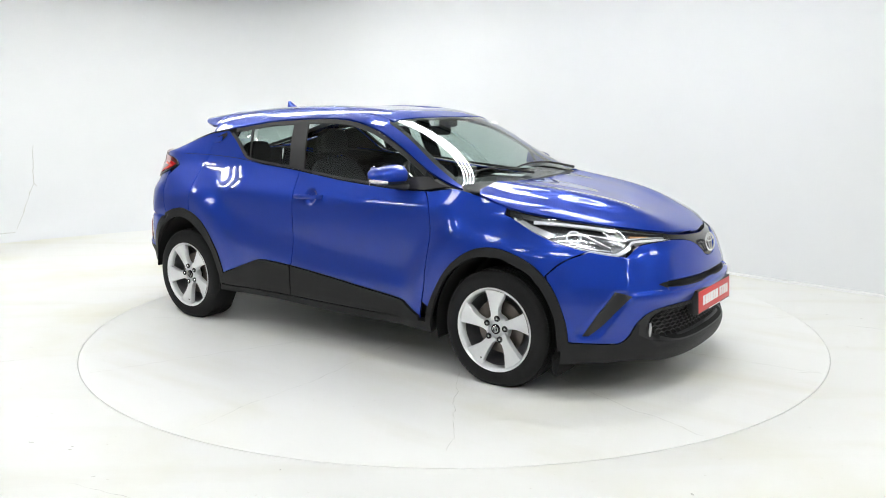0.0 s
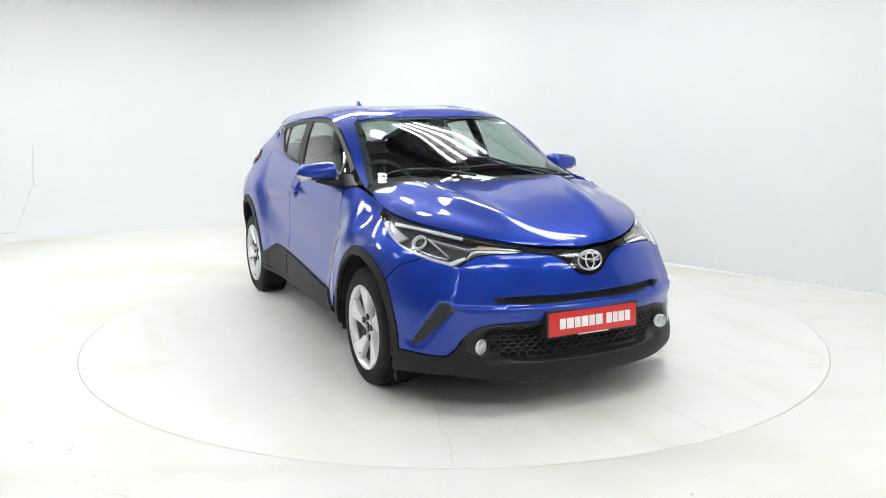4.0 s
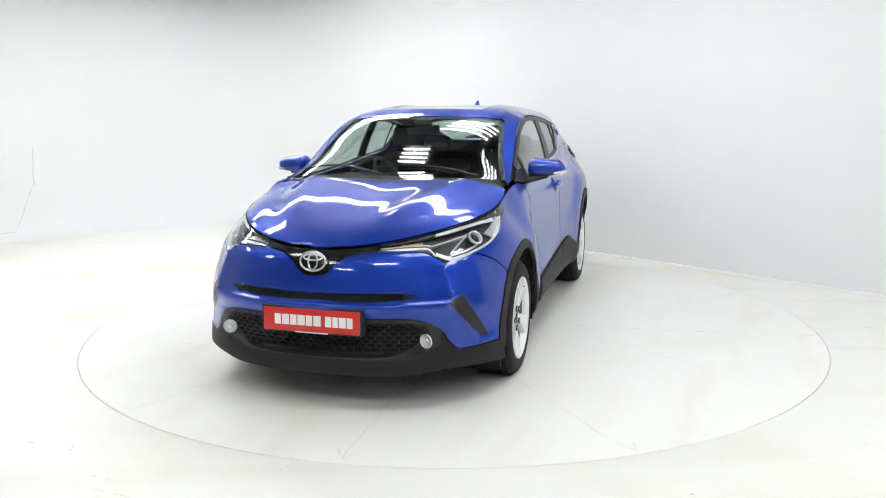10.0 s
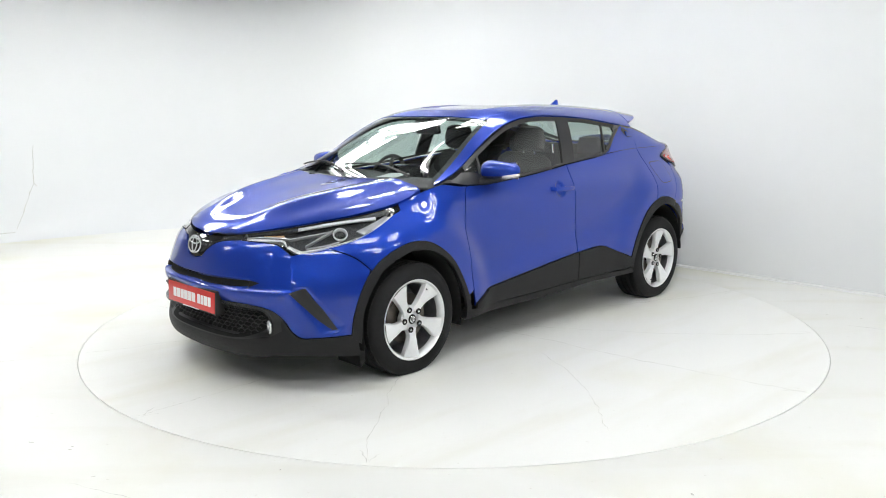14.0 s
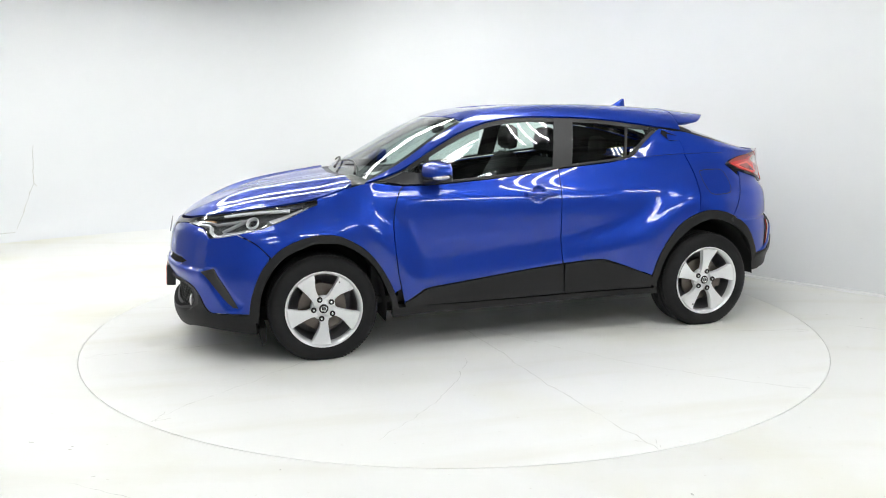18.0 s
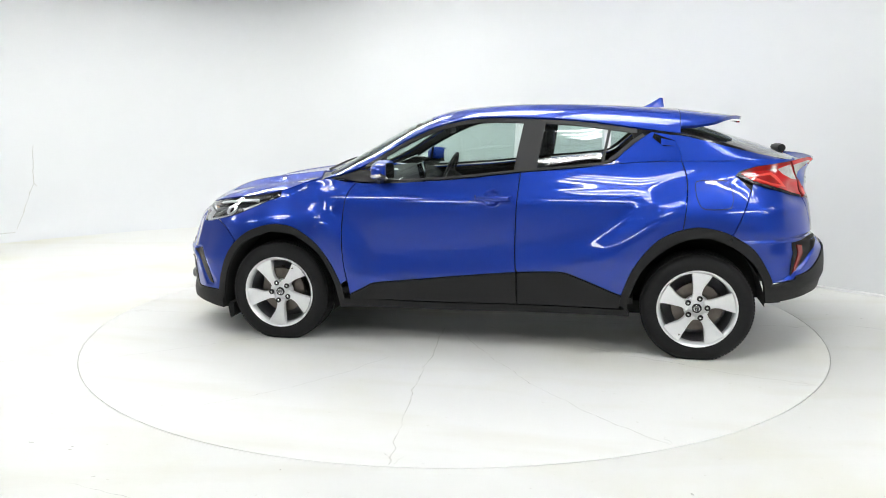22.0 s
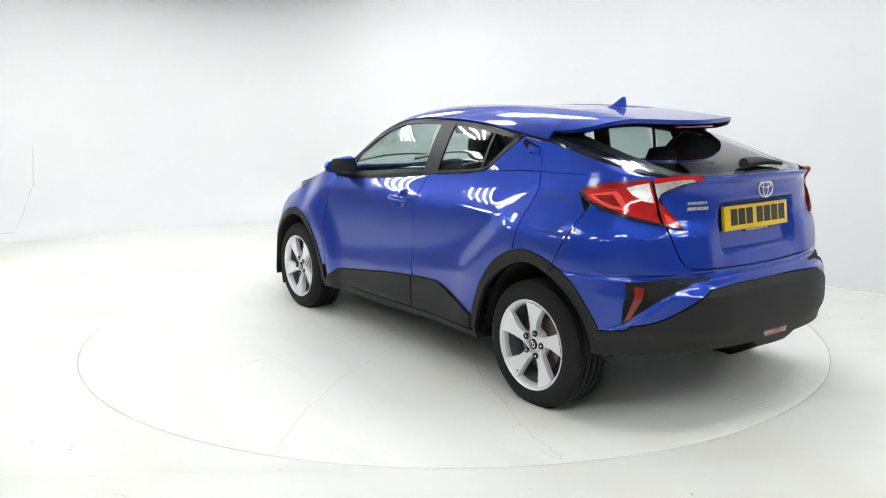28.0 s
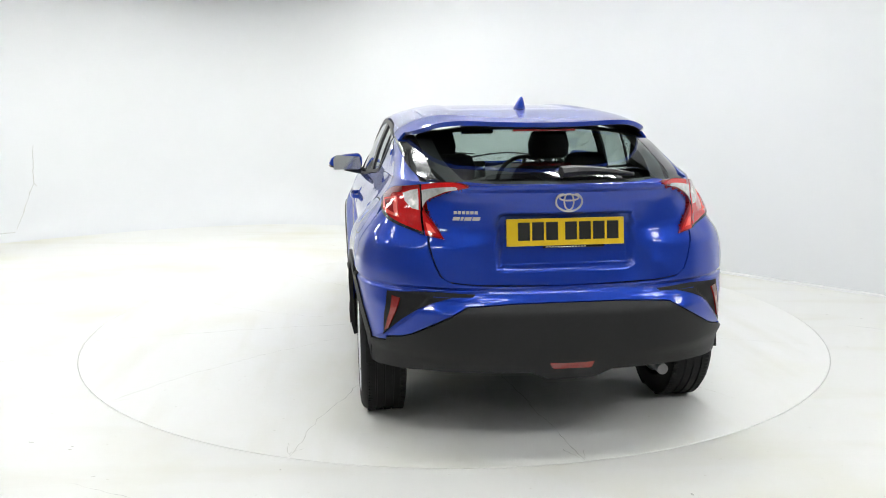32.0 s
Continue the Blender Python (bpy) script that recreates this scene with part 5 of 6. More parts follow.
def badge(name, parent, m, a, b):
    """The maker's oval badge as a plain ring with a cross-shaped inner ring."""
    bm = bmesh.new()
    oval_ring(bm, a, b, 0.0055 * a / 0.07, m=m)
    oval_ring(bm, a * 0.36, b * 0.86, 0.0044 * a / 0.07, m=m)
    oval_ring(bm, a * 0.74, b * 0.32, 0.0044 * a / 0.07, m=m @ pose(0, b * 0.42, 0.001))
    return part(name, bm, SATIN, parent, "chrome oval badge")


def bars(name, mat, parent, label, widths, gap, height, m, depth=0.001, lean=0.0, M=None):
    """A row of plain upright bars in place of lettering, centred, each a part."""
    total = sum(widths) + gap * (len(widths) - 1)
    x = -total / 2
    for w in widths:
        if w > 0:
            bm = bmesh.new()
            prism(bm, [(x, -height / 2), (x + w, -height / 2), (x + w + lean, height / 2), (x + lean, height / 2)], 0, depth, m)
            part(name, bm, mat, parent, label, False, M)
        x += abs(w) + gap


def build_lights(car):
    M = CAR_OFF
    low = sd(*curve(HL_LOW, 6)) + fr(*curve([(0.68, 0.757), (0.609, 0.743)], 4))
    inn = fr(*curve([(0.609, 0.743), (0.55, 0.778), (0.49, 0.797), (0.31, 0.806)], 6))
    edge_top = lid_edge(1.325, 2.035, 20)
    shape = low + inn[1:] + edge_top[::-1]
    for s in (1, -1):
        k = dict(sides=(s,))
        lamp = single("headlight", LAMP_GREY, car, WRAP_S, shape, "swept-back headlight with clear cover and projector", M, cell=0.016, lift=-0.050, edge=-0.048, gap=0.002, **k)
        cover = single("cover", LENS, lamp, WRAP_S, shape, "clear lamp cover", cell=0.016, lift=0.001, edge=0.003, gap=0.002, **k)
        cover.visible_shadow = False
        def strip(name, mat, a, w0, w1, lift, label, depth=0.02, n=30):
            """A raised strip along a path of the skin, from width w0 to w1, to the path's upper side."""
            a = curve(a, 6)
            q = [(u, z + w0 + (w1 - w0) * i / (len(a) - 1)) for i, (u, z) in enumerate(a)]
            sk = Skin()
            sk.band(WRAP_S, a, q, n, 2, lift=lift, edge=depth, **k)
            sk.make(name, mat, lamp, label)
        strip("lower_blade", LAMP_WHITE, [(2.300, 0.799), (2.222, 0.808), (2.126, 0.810), (2.050, 0.806), (2.014, 0.776)], 0.010, 0.009, -0.010, "bright running light blade", 0.03)
        strip("inner_blade", LAMP_CHROME, [(2.285, 0.824), (2.18, 0.830), (2.06, 0.830), (2.03, 0.826)], 0.005, 0.007, -0.022, "thin silvered inner blade")
        sk = Skin()
        sk.band(WRAP_S, [(2.010, 0.778), (1.935, 0.741), (1.86, 0.753), (1.789, 0.766), (1.669, 0.799), (1.52, 0.862), (1.40, 0.918)], [(2.010, 0.792), (1.932, 0.762), (1.852, 0.774), (1.770, 0.790), (1.630, 0.828), (1.49, 0.888), (1.40, 0.930)], 50, 2, lift=-0.008, edge=0.03, **k)
        sk.make("frame", LAMP_WHITE, lamp, "silvered lower frame of the lamp")
        sk = Skin()
        sk.band(WRAP_S, [(1.918, 0.775), (1.855, 0.783), (1.76, 0.806)], [(1.915, 0.784), (1.85, 0.792), (1.75, 0.815)], 16, 2, lift=-0.020, edge=0.02, **k)
        sk.make("lower_step", LAMP_CHROME, lamp, "silvered step inside the frame")
        sk = Skin()
        brow = [(u, z - 0.004) for u, z in lid_edge(1.40, 2.03, 20)][::-1]
        sk.band(WRAP_S, brow, [(2.281, 0.833), (2.178, 0.842), (2.021, 0.866), (1.762, 0.898), (1.539, 0.912), (1.44, 0.93)], 40, 2, lift=-0.012, edge=0.02, **k)
        sk.make("brow", LAMP_GREY, lamp, "dark grey brow strip")
        sk = Skin()
        sk.panel(WRAP_S, curve([(1.995, 0.874), (1.86, 0.893), (1.732, 0.906), (1.53, 0.918)], 5) + curve([(1.53, 0.903), (1.62, 0.902), (1.763, 0.892), (1.995, 0.865)], 5), cell=0.012, gap=0, lift=-0.009, edge=0.012, **k)
        sk.make("upper_strip", LAMP_WHITE, lamp, "bright upper light strip")
        strip("divider", LAMP_CHROME, [(1.795, 0.858), (1.86, 0.826), (1.925, 0.789)], 0.010, 0.007, -0.014, "silver divider")
        strip("divider", LAMP_CHROME, [(2.03, 0.822), (1.91, 0.841), (1.798, 0.858)], 0.005, 0.006, -0.016, "silver divider")
        strip("indicator", AMBER, [(2.185, 0.834), (2.12, 0.837), (2.07, 0.839)], 0.006, 0.008, -0.024, "amber indicator strip")
        sk = Skin()
        sk.panel(WRAP_S, [(1.60, 0.835), (1.50, 0.880), (1.42, 0.918), (1.45, 0.925), (1.56, 0.892), (1.66, 0.862)], cell=0.016, gap=0, lift=-0.026, edge=0.01, **k)
        sk.make("outer_reflector", LAMP_CHROME, lamp, "silvered outer reflector")
        m = spot(WRAP_S, 1.752, 0.842, -0.036, s)
        bm = bmesh.new()
        lathe(bm, [(0.036, 0.010), (0.041, 0.026), (0.039, 0.031), (0.035, 0.031), (0.032, 0.024), (0.031, 0.010)], 40, "z", m=m)
        part("projector_ring", bm, LAMP_WHITE, lamp, "bright projector ring")
        bm = bmesh.new()
        lathe(bm, [(0.0005, 0.030), (0.012, 0.028), (0.022, 0.022), (0.029, 0.013), (0.033, 0.004)], 32, "z", m=m)
        part("projector_lens", bm, BLACK_GLOSS, lamp, "dark glassy projector lens")
        # fog lamp
        m = spot(WRAP_S, end_u(0.562, 0.362, 1), 0.362, 0.008, s)
        fog = new("fog_lamp", None)
        fog.parent = car
        fog.matrix_basis = M @ m
        tagged(fog, "round clear fog lamp in the lower bumper")
        bm = bmesh.new()
        lathe(bm, [(0.036, 0.002), (0.037, 0.010), (0.034, 0.012), (0.031, 0.009), (0.022, 0.003), (0.012, 0.002), (0.009, 0.006), (0.001, 0.007)], 36, "z")
        part("reflector", bm, LAMP_CHROME, fog, "silvered bowl")
        bm = bmesh.new()
        lathe(bm, [(0.032, 0.010), (0.024, 0.014), (0.012, 0.017), (0.0005, 0.018)], 36, "z")
        part("lens", bm, LENS, fog, "clear round lens")
        # tail light: outer half on the wing, inner half on the gate
        def lens(name, mat, parent, poly, lift, label, cell=0.013, edge=0.002, m=None, gap=0.0):
            return single(name, mat, parent, WRAP_S, poly, label, m, cell=cell, gap=gap, lift=lift, edge=edge, **k)
        outline = curve([(-1.542, 1.098), (-1.575, 1.123), (-1.657, 1.148), (-1.759, 1.162), (-1.886, 1.178)], 5) + curve([(-1.886, 1.178), (-1.956, 1.079), (-2.030, 0.963)], 4)[1:] + curve([(-2.030, 0.963), (-1.905, 0.988), (-1.782, 1.018), (-1.646, 1.055), (-1.542, 1.098)], 5)[1:-1]
        tail = lens("tail_light", LAMP_DARK, car, outline, 0.012, "red boomerang tail light with clear upper arm in a black rim", edge=0.03, m=M, gap=0.001)
        lens("upper_rim", RED_DEEP, tail, curve([(-1.575, 1.112), (-1.657, 1.143), (-1.759, 1.158), (-1.884, 1.174)], 5) + curve([(-1.892, 1.162), (-1.800, 1.139), (-1.678, 1.119), (-1.577, 1.104)], 5), 0.0145, "dark red upper rim", 0.01)
        lens("red_lens", RED_LENS, tail, curve([(-1.577, 1.102), (-1.678, 1.119), (-1.751, 1.127), (-1.800, 1.139), (-1.892, 1.162)], 4) + [(-1.963, 1.067), (-2.021, 0.975)] + curve([(-2.021, 0.975), (-1.926, 0.994), (-1.789, 1.030), (-1.656, 1.064), (-1.577, 1.102)], 4)[1:-1], 0.0150, "red outer lens")
        lens("light_guide", RED_PALE, tail, [(-1.627, 1.088), (-1.761, 1.112), (-1.799, 1.089), (-1.871, 1.026), (-1.771, 1.036), (-1.678, 1.066)], 0.0172, "bright red light guide", 0.01)
        lens("inner_red", RED_DEEP, tail, [(-1.662, 1.084), (-1.754, 1.095), (-1.827, 1.041), (-1.764, 1.050), (-1.697, 1.070)], 0.0192, "deep red inset lens", 0.01)
        lens("clear_lens", CLEAR_LENS, tail, [(-1.799, 1.130), (-1.838, 1.144), (-1.886, 1.156), (-1.956, 1.067), (-1.912, 1.072), (-1.847, 1.097)], 0.0172, "clear ribbed lens", 0.01)
        gate_out = curve([(-1.893, 1.178), (-1.980, 1.190), (-2.078, 1.195), (-2.130, 1.184), (-2.138, 1.175)], 4) + curve([(-2.138, 1.175), (-2.064, 1.158), (-2.000, 1.129), (-1.968, 1.109), (-1.964, 1.089), (-1.987, 1.066), (-2.059, 1.013), (-2.120, 0.948)], 4)[1:] + [(-2.039, 0.961), (-1.968, 1.075)]
        lens("gate_lens", RED_DEEP, tail, gate_out, 0.012, "dark red rim of the lens on the tailgate", edge=0.03, gap=0.001)
        lens("upper_red", RED_LENS, tail, curve([(-1.900, 1.174), (-1.980, 1.186), (-2.078, 1.191), (-2.130, 1.179)], 4) + curve([(-2.092, 1.169), (-2.069, 1.175), (-1.986, 1.167), (-1.911, 1.152)], 4), 0.0150, "red upper edge on the tailgate", 0.008)
        lens("clear_lens", CLEAR_LENS, tail, curve([(-1.913, 1.153), (-1.986, 1.168), (-2.069, 1.176), (-2.090, 1.172)], 4) + curve([(-2.088, 1.168), (-2.039, 1.155), (-1.991, 1.132), (-1.966, 1.110), (-1.966, 1.079)], 4), 0.0172, "clear ribbed lens", 0.008)
        lens("lower_red", RED_LENS, tail, [(-1.976, 1.066), (-1.990, 1.056), (-2.054, 1.008), (-2.109, 0.955), (-2.042, 0.967)], 0.0160, "red lower lens on the tailgate", 0.01)
        lens("bright_patch", RED_PALE, tail, [(-2.018, 1.020), (-2.040, 1.010), (-2.080, 0.972), (-2.045, 0.978)], 0.0178, "brighter red facets", 0.01)


def build_fittings(car):
    M = CAR_OFF
    # honeycomb in the lower mouth
    bm = bmesh.new()
    h = 0.0165
    for j in range(-4, 5):
        for i in range(-13, 14):
            cy, cz = (i + 0.5 * (j % 2)) * 0.048, 0.374 + j * 0.0205
            if abs(cy) > 0.535 - 1.6 * max(0, 0.34 - cz) - 0.9 * max(0, cz - 0.40) or not 0.292 < cz < 0.462:
                continue
            pts = [(cy + 0.024 * math.cos(a), cz + 0.0185 * math.sin(a)) for a in (math.radians(60 * q + 30) for q in range(4))]
            for (y0, z0), (y1, z1) in zip(pts, pts[1:]):
                ends = []
                for yy, zz in ((y0, z0), (y1, z1)):
                    p = WRAP_S(np.array([end_u(abs(yy), zz, 1)]), np.array([zz]))[0]
                    ends.append(Vector((p[0] + 0.012, abs(p[1]) * (1 if yy >= 0 else -1), zz)))
                tube(bm, ends, 0.0034, 5, False)
    part("honeycomb_grille", bm, TRIM, car, "black honeycomb mesh in the lower grille", True, M)
    sk = Skin()
    black = fr(*curve([(0.0, 0.270), (0.30, 0.273), (0.45, 0.285), (0.55, 0.308), (0.615, 0.345)], 5)) + fr((0.612, 0.398), (0.58, 0.432), (0.53, 0.460), (0.44, 0.472), (0.2, 0.474), (0.0, 0.474))
    black = [(CF, p[1]) if p[0] > CF - 0.004 else p for p in black]
    sk.panel(WRAP_S, black, cell=0.014, gap=0, lift=0.0048, edge=0)
    sk.make("grille_surround", TRIM, car, "black surround of grille and fog lamps", M)
    # near-black sheet on the skin, painting the shade behind the mesh
    sk = Skin()
    mouth = fr(*curve([(0.0, 0.276), (0.30, 0.279), (0.42, 0.292), (0.50, 0.325), (0.545, 0.372)], 5)) + fr(*curve([(0.54, 0.41), (0.50, 0.448), (0.42, 0.468), (0.2, 0.470), (0.0, 0.470)], 5))
    mouth = [(CF, p[1]) if p[0] > CF - 0.004 else p for p in mouth]
    sk.panel(WRAP_S, mouth, cell=0.02, gap=0, lift=0.0055, edge=0)
    sk.make("grille_shade", LINER, car, "near-black sheet standing for the shade behind the grille", M)
    # front plate with its holder
    m = pose(2.222, 0, 0.468, 90, 0, 90) @ pose(0, 0, 0, -3, 0, 0)
    plate = new("front_plate", None)
    plate.parent = car
    plate.matrix_basis = M @ m
    tagged(plate, "red dealer plate with white lettering bars on a black holder")
    bm = bmesh.new()
    box(bm, -0.272, 0.272, -0.066, 0.068, -0.05, 0.004, 0.005)
    part("holder", bm, TRIM, plate, "black plate holder")
    bm = bmesh.new()
    box(bm, -0.2615, 0.2615, -0.058, 0.058, 0.0, 0.007, 0.0025)
    part("card", bm, PLATE_RED, plate, "red plate")
    bars("lettering_bar", WHITE_PRINT, plate, "white bar", [0.034, 0.040, 0.034, 0.040, 0.034, 0.040, -0.012, 0.034, 0.028, 0.036, 0.030], 0.006, 0.052, pose(0, 0.0, 0.0072))
    bm = bmesh.new()
    box(bm, -0.09, 0.09, -0.064, -0.0585, 0.004, 0.0062)
    part("small_print", bm, WHITE_PRINT, plate, "tiny white line of print", False)
    # rear plate
    m = pose(-1.985, 0, 0.977, 90, 0, -90) @ pose(0, 0, 0, -7, 0, 0)
    plate = new("rear_plate", None)
    plate.parent = car
    plate.matrix_basis = M @ m
    tagged(plate, "yellow number plate with black bars")
    bm = bmesh.new()
    box(bm, -0.26, 0.26, -0.0585, 0.0585, -0.012, 0.006, 0.0025)
    part("plate", bm, PLATE_YELLOW, plate, "yellow plate")
    bars("bar", BLACK_PRINT, plate, "black bar", [0.052, 0.052, 0.052, -0.012, 0.052, 0.052, 0.052, 0.052], 0.010, 0.078, pose(0, 0.004, 0.0062))
    bm = bmesh.new()
    box(bm, -0.10, 0.17, -0.070, -0.0595, -0.012, 0.002, 0.002)
    part("holder_strip", bm, BLACK_GLOSS, plate, "black strip under the plate")
    bars("small_print", WHITE_PRINT, plate, "tiny white bar", [0.010] * 14, 0.003, 0.0035, pose(-0.0, -0.0645, 0.0021), 0.0006)
    # badges
    m = pose(2.186, 0, 0.762, 90, 0, 90) @ pose(0, 0, 0, -12, 0, 0)
    b = badge("front_badge", car, m, 0.068, 0.047)
    b.matrix_basis = M
    m = pose(-2.030, 0, 1.112, 90, 0, -90) @ pose(0, 0, 0, -4, 0, 0)
    b = badge("rear_badge", car, m, 0.057, 0.041)
    b.matrix_basis = M
    for z, h, ws, ln in ((1.066, 0.013, [0.014] * 6, 0.0), (1.040, 0.015, [0.030, 0.012, 0.030, 0.032], 0.005)):
        mm = spot(WRAP_S, end_u(0.432, z, -1), z, 0.0005)
        bars("badge_bar", SATIN, car, "chrome badge bar on the tailgate", ws, 0.004, h, mm, 0.002, ln, M)
    # door handles
    for s in (1, -1):
        hz = 0.958
        m2 = Matrix.Translation((-0.09, s * (float(body_half(np.array(-0.09), np.array(hz))) + 0.002), hz))
        bm = bmesh.new()
        n = 16
        rows = []
        for i in range(n + 1):
            t = i / n
            x = 0.115 - 0.23 * t
            y = 0.040 - 0.016 * abs(2 * t - 1) ** 3
            if i == 0 or i == n:
                y -= 0.03
            hh = 0.0165 - 0.004 * abs(2 * t - 1) ** 2
            rows.append([bm.verts.new((x, s * (y + 0.009 * math.cos(a)), 0.006 * (0.5 - t) + hh * math.sin(a))) for a in (2 * math.pi * q / 10 for q in range(10))])
        for p, q in zip(rows, rows[1:]):
            for j in range(10):
                bm.faces.new((p[j], q[j], q[(j + 1) % 10], p[(j + 1) % 10]))
        bm.faces.new(rows[0])
        bm.faces.new(rows[-1][::-1])
        bmesh.ops.recalc_face_normals(bm, faces=bm.faces)
        handle = part("door_handle", bm, PAINT, car, "blue door handle", True, M @ m2)
        # hidden rear handle in the pillar
        sk = Skin()
        sk.panel(ROOF_S, up((-1.045, 1.343), (-1.165, 1.300), (-1.165, 1.268), (-1.10, 1.268), (-1.035, 1.318)), cell=0.015, gap=0, lift=0.004, edge=0, sides=(s,))
        o = sk.make("rear_handle_recess", BLACK_GLOSS, car, "black recess of the hidden rear handle", M)
        sk = Skin()
        sk.panel(ROOF_S, up((-1.085, 1.312), (-1.168, 1.296), (-1.168, 1.266), (-1.085, 1.274)), cell=0.015, gap=0, lift=0.011, edge=0.007, sides=(s,))
        sk.make("rear_door_handle", PAINT, car, "blue flush rear door handle", M)
    # shark fin
    bm = bmesh.new()
    rows = []
    for i in range(11):
        t = i / 10
        h = 0.062 * t
        x0, x1 = -0.985 - 0.118 * t ** 0.8, -1.135 + 0.012 * t
        w = 0.026 * (1 - t) ** 0.7 + 0.004
        base = 1.497
        ring = []
        for q in range(14):
            a = 2 * math.pi * q / 14
            ring.append(bm.verts.new(((x0 + x1) / 2 + (x0 - x1) / 2 * math.cos(a), w * math.sin(a), base + h)))
        rows.append(ring)
    for p, q in zip(rows, rows[1:]):
        for j in range(14):
            bm.faces.new((p[j], p[(j + 1) % 14], q[(j + 1) % 14], q[j]))
    bm.faces.new(rows[-1])
    part("roof_aerial", bm, PAINT, car, "blue shark fin aerial", True, M)
    # wing mirrors
    for s in (1, -1):
        mir = new("wing_mirror", None)
        mir.parent = car
        mir.matrix_basis = M @ Matrix.Translation((0.60, 0.885 * s, 1.115))
        tagged(mir, "blue door mirror with black foot and side indicator")

        def shell(below):
            """Tapered housing lofted from the inner to the outer end, split along a line below its middle."""
            bm = bmesh.new()
            rows = []
            nu, nv = 28, 16
            for j in range(nv + 1):
                t = j / nv
                q = 1 - (1 - min(t / 0.12, 1)) ** 2
                end = (0.55 + 0.45 * q) * max(1 - max(t - 0.80, 0) ** 2 / 0.04, 0.0) ** 0.5
                end = max(end, 0.05)
                h = 0.066 * (1 - 0.38 * t ** 2) * end
                d = 0.090 * (1 - 0.42 * t ** 2) * end
                row = []
                for i in range(nu):
                    a = 2 * math.pi * i / nu
                    c, sn = math.cos(a), math.sin(a)
                    x = d * math.copysign(abs(c) ** 0.85, c) - 0.030 * t * t
                    z = h * math.copysign(abs(sn) ** 0.75, sn) * (1.0 if sn > 0 else 0.80) + 0.004 - 0.004 * t
                    row.append(bm.verts.new((max(x, -0.050), s * (-0.105 + 0.235 * t), z)))
                rows.append(row)
            for p, q in zip(rows, rows[1:]):
                for i in range(nu):
                    low = math.sin(2 * math.pi * (i + 0.5) / nu) < -0.45
                    if low == below:
                        bm.faces.new((p[i], p[(i + 1) % nu], q[(i + 1) % nu], q[i]))
            if not below:
                bm.faces.new(rows[0])
                bm.faces.new(rows[-1])
            loose = [v for v in bm.verts if not v.link_faces]
            for v in loose:
                bm.verts.remove(v)
            bmesh.ops.recalc_face_normals(bm, faces=bm.faces)
            return bm
        part("shell", shell(False), PAINT, mir, "blue mirror shell")
        part("lower_shell", shell(True), TRIM, mir, "black lower shell")
        bm = bmesh.new()
        prism(bm, [(-0.098, -0.045), (0.085, -0.045), (0.098, -0.01), (0.085, 0.045), (-0.08, 0.058), (-0.10, 0.03)], 0, 0.003, pose(-0.0515, 0, 0, 90, 0, -90) @ Matrix.Diagonal((s, 1, 1, 1)))
        part("mirror_glass", bm, CHROME, mir, "mirror glass", False)
        bm = bmesh.new()
        tube(bm, [(0.052, 0.060 * s, -0.026), (0.034, 0.092 * s, -0.024), (0.002, 0.118 * s, -0.020), (-0.028, 0.126 * s, -0.016)], [0.007, 0.013, 0.013, 0.008], 8)
        part("indicator", bm, CLEAR_LENS, mir, "clear side indicator")
        bm = bmesh.new()
        tube(bm, [(0.10, -0.175 * s, -0.078), (0.06, -0.12 * s, -0.066), (0.02, -0.05 * s, -0.050), (0.01, 0.02 * s, -0.042)], [0.030, 0.026, 0.026, 0.016], 10)
        part("foot", bm, TRIM, mir, "black mirror foot")
    # wipers
    for y0, y1, x0, x1 in ((0.55, -0.12, 1.055, 1.03), (-0.05, -0.62, 1.085, 1.0)):
        pts = []
        for i in range(9):
            t = i / 8
            y = y0 + (y1 - y0) * t
            x = x0 + (x1 - x0) * t - 0.045 * math.sin(math.pi * t * 0.9)
            z = float(ROOF_S(np.array([x]), np.array([2 - abs(y) / float(rail_y(x))]))[0, 2]) + 0.018
            pts.append((x, y, z))
        bm = bmesh.new()
        tube(bm, pts, [0.010, 0.008, 0.007, 0.007, 0.006, 0.006, 0.006, 0.006, 0.005], 6)
        part("wiper", bm, TRIM, car, "black windscreen wiper", True, M)
    bm = bmesh.new()
    pts = []
    for i in range(8):
        t = i / 7
        y = 0.0 - 0.33 * t
        x = -1.90 + 0.02 * math.sin(math.pi * t)
        z = float(PANE_S(np.array([x]), np.array([2 - abs(y) / float(rail_y(x))]))[0, 2]) + 0.026 - 0.008 * t
        pts.append((x, y, z))
    tube(bm, pts, [0.027, 0.027, 0.024, 0.021, 0.018, 0.015, 0.012, 0.008], 8)
    part("rear_wiper", bm, TRIM, car, "black rear wiper", True, M)
    # underside and wheel housings
    bm = bmesh.new()
    box(bm, -1.40, 1.80, -0.62, 0.62, 0.21, 0.30, 0.02)
    box(bm, -1.80, -1.38, -0.50, 0.50, 0.42, 0.46, 0.01)
    box(bm, -0.86, 0.86, -0.80, 0.80, 0.235, 0.30, 0.01)
    part("underbody", bm, LINER, car, "black underbody", True, M)
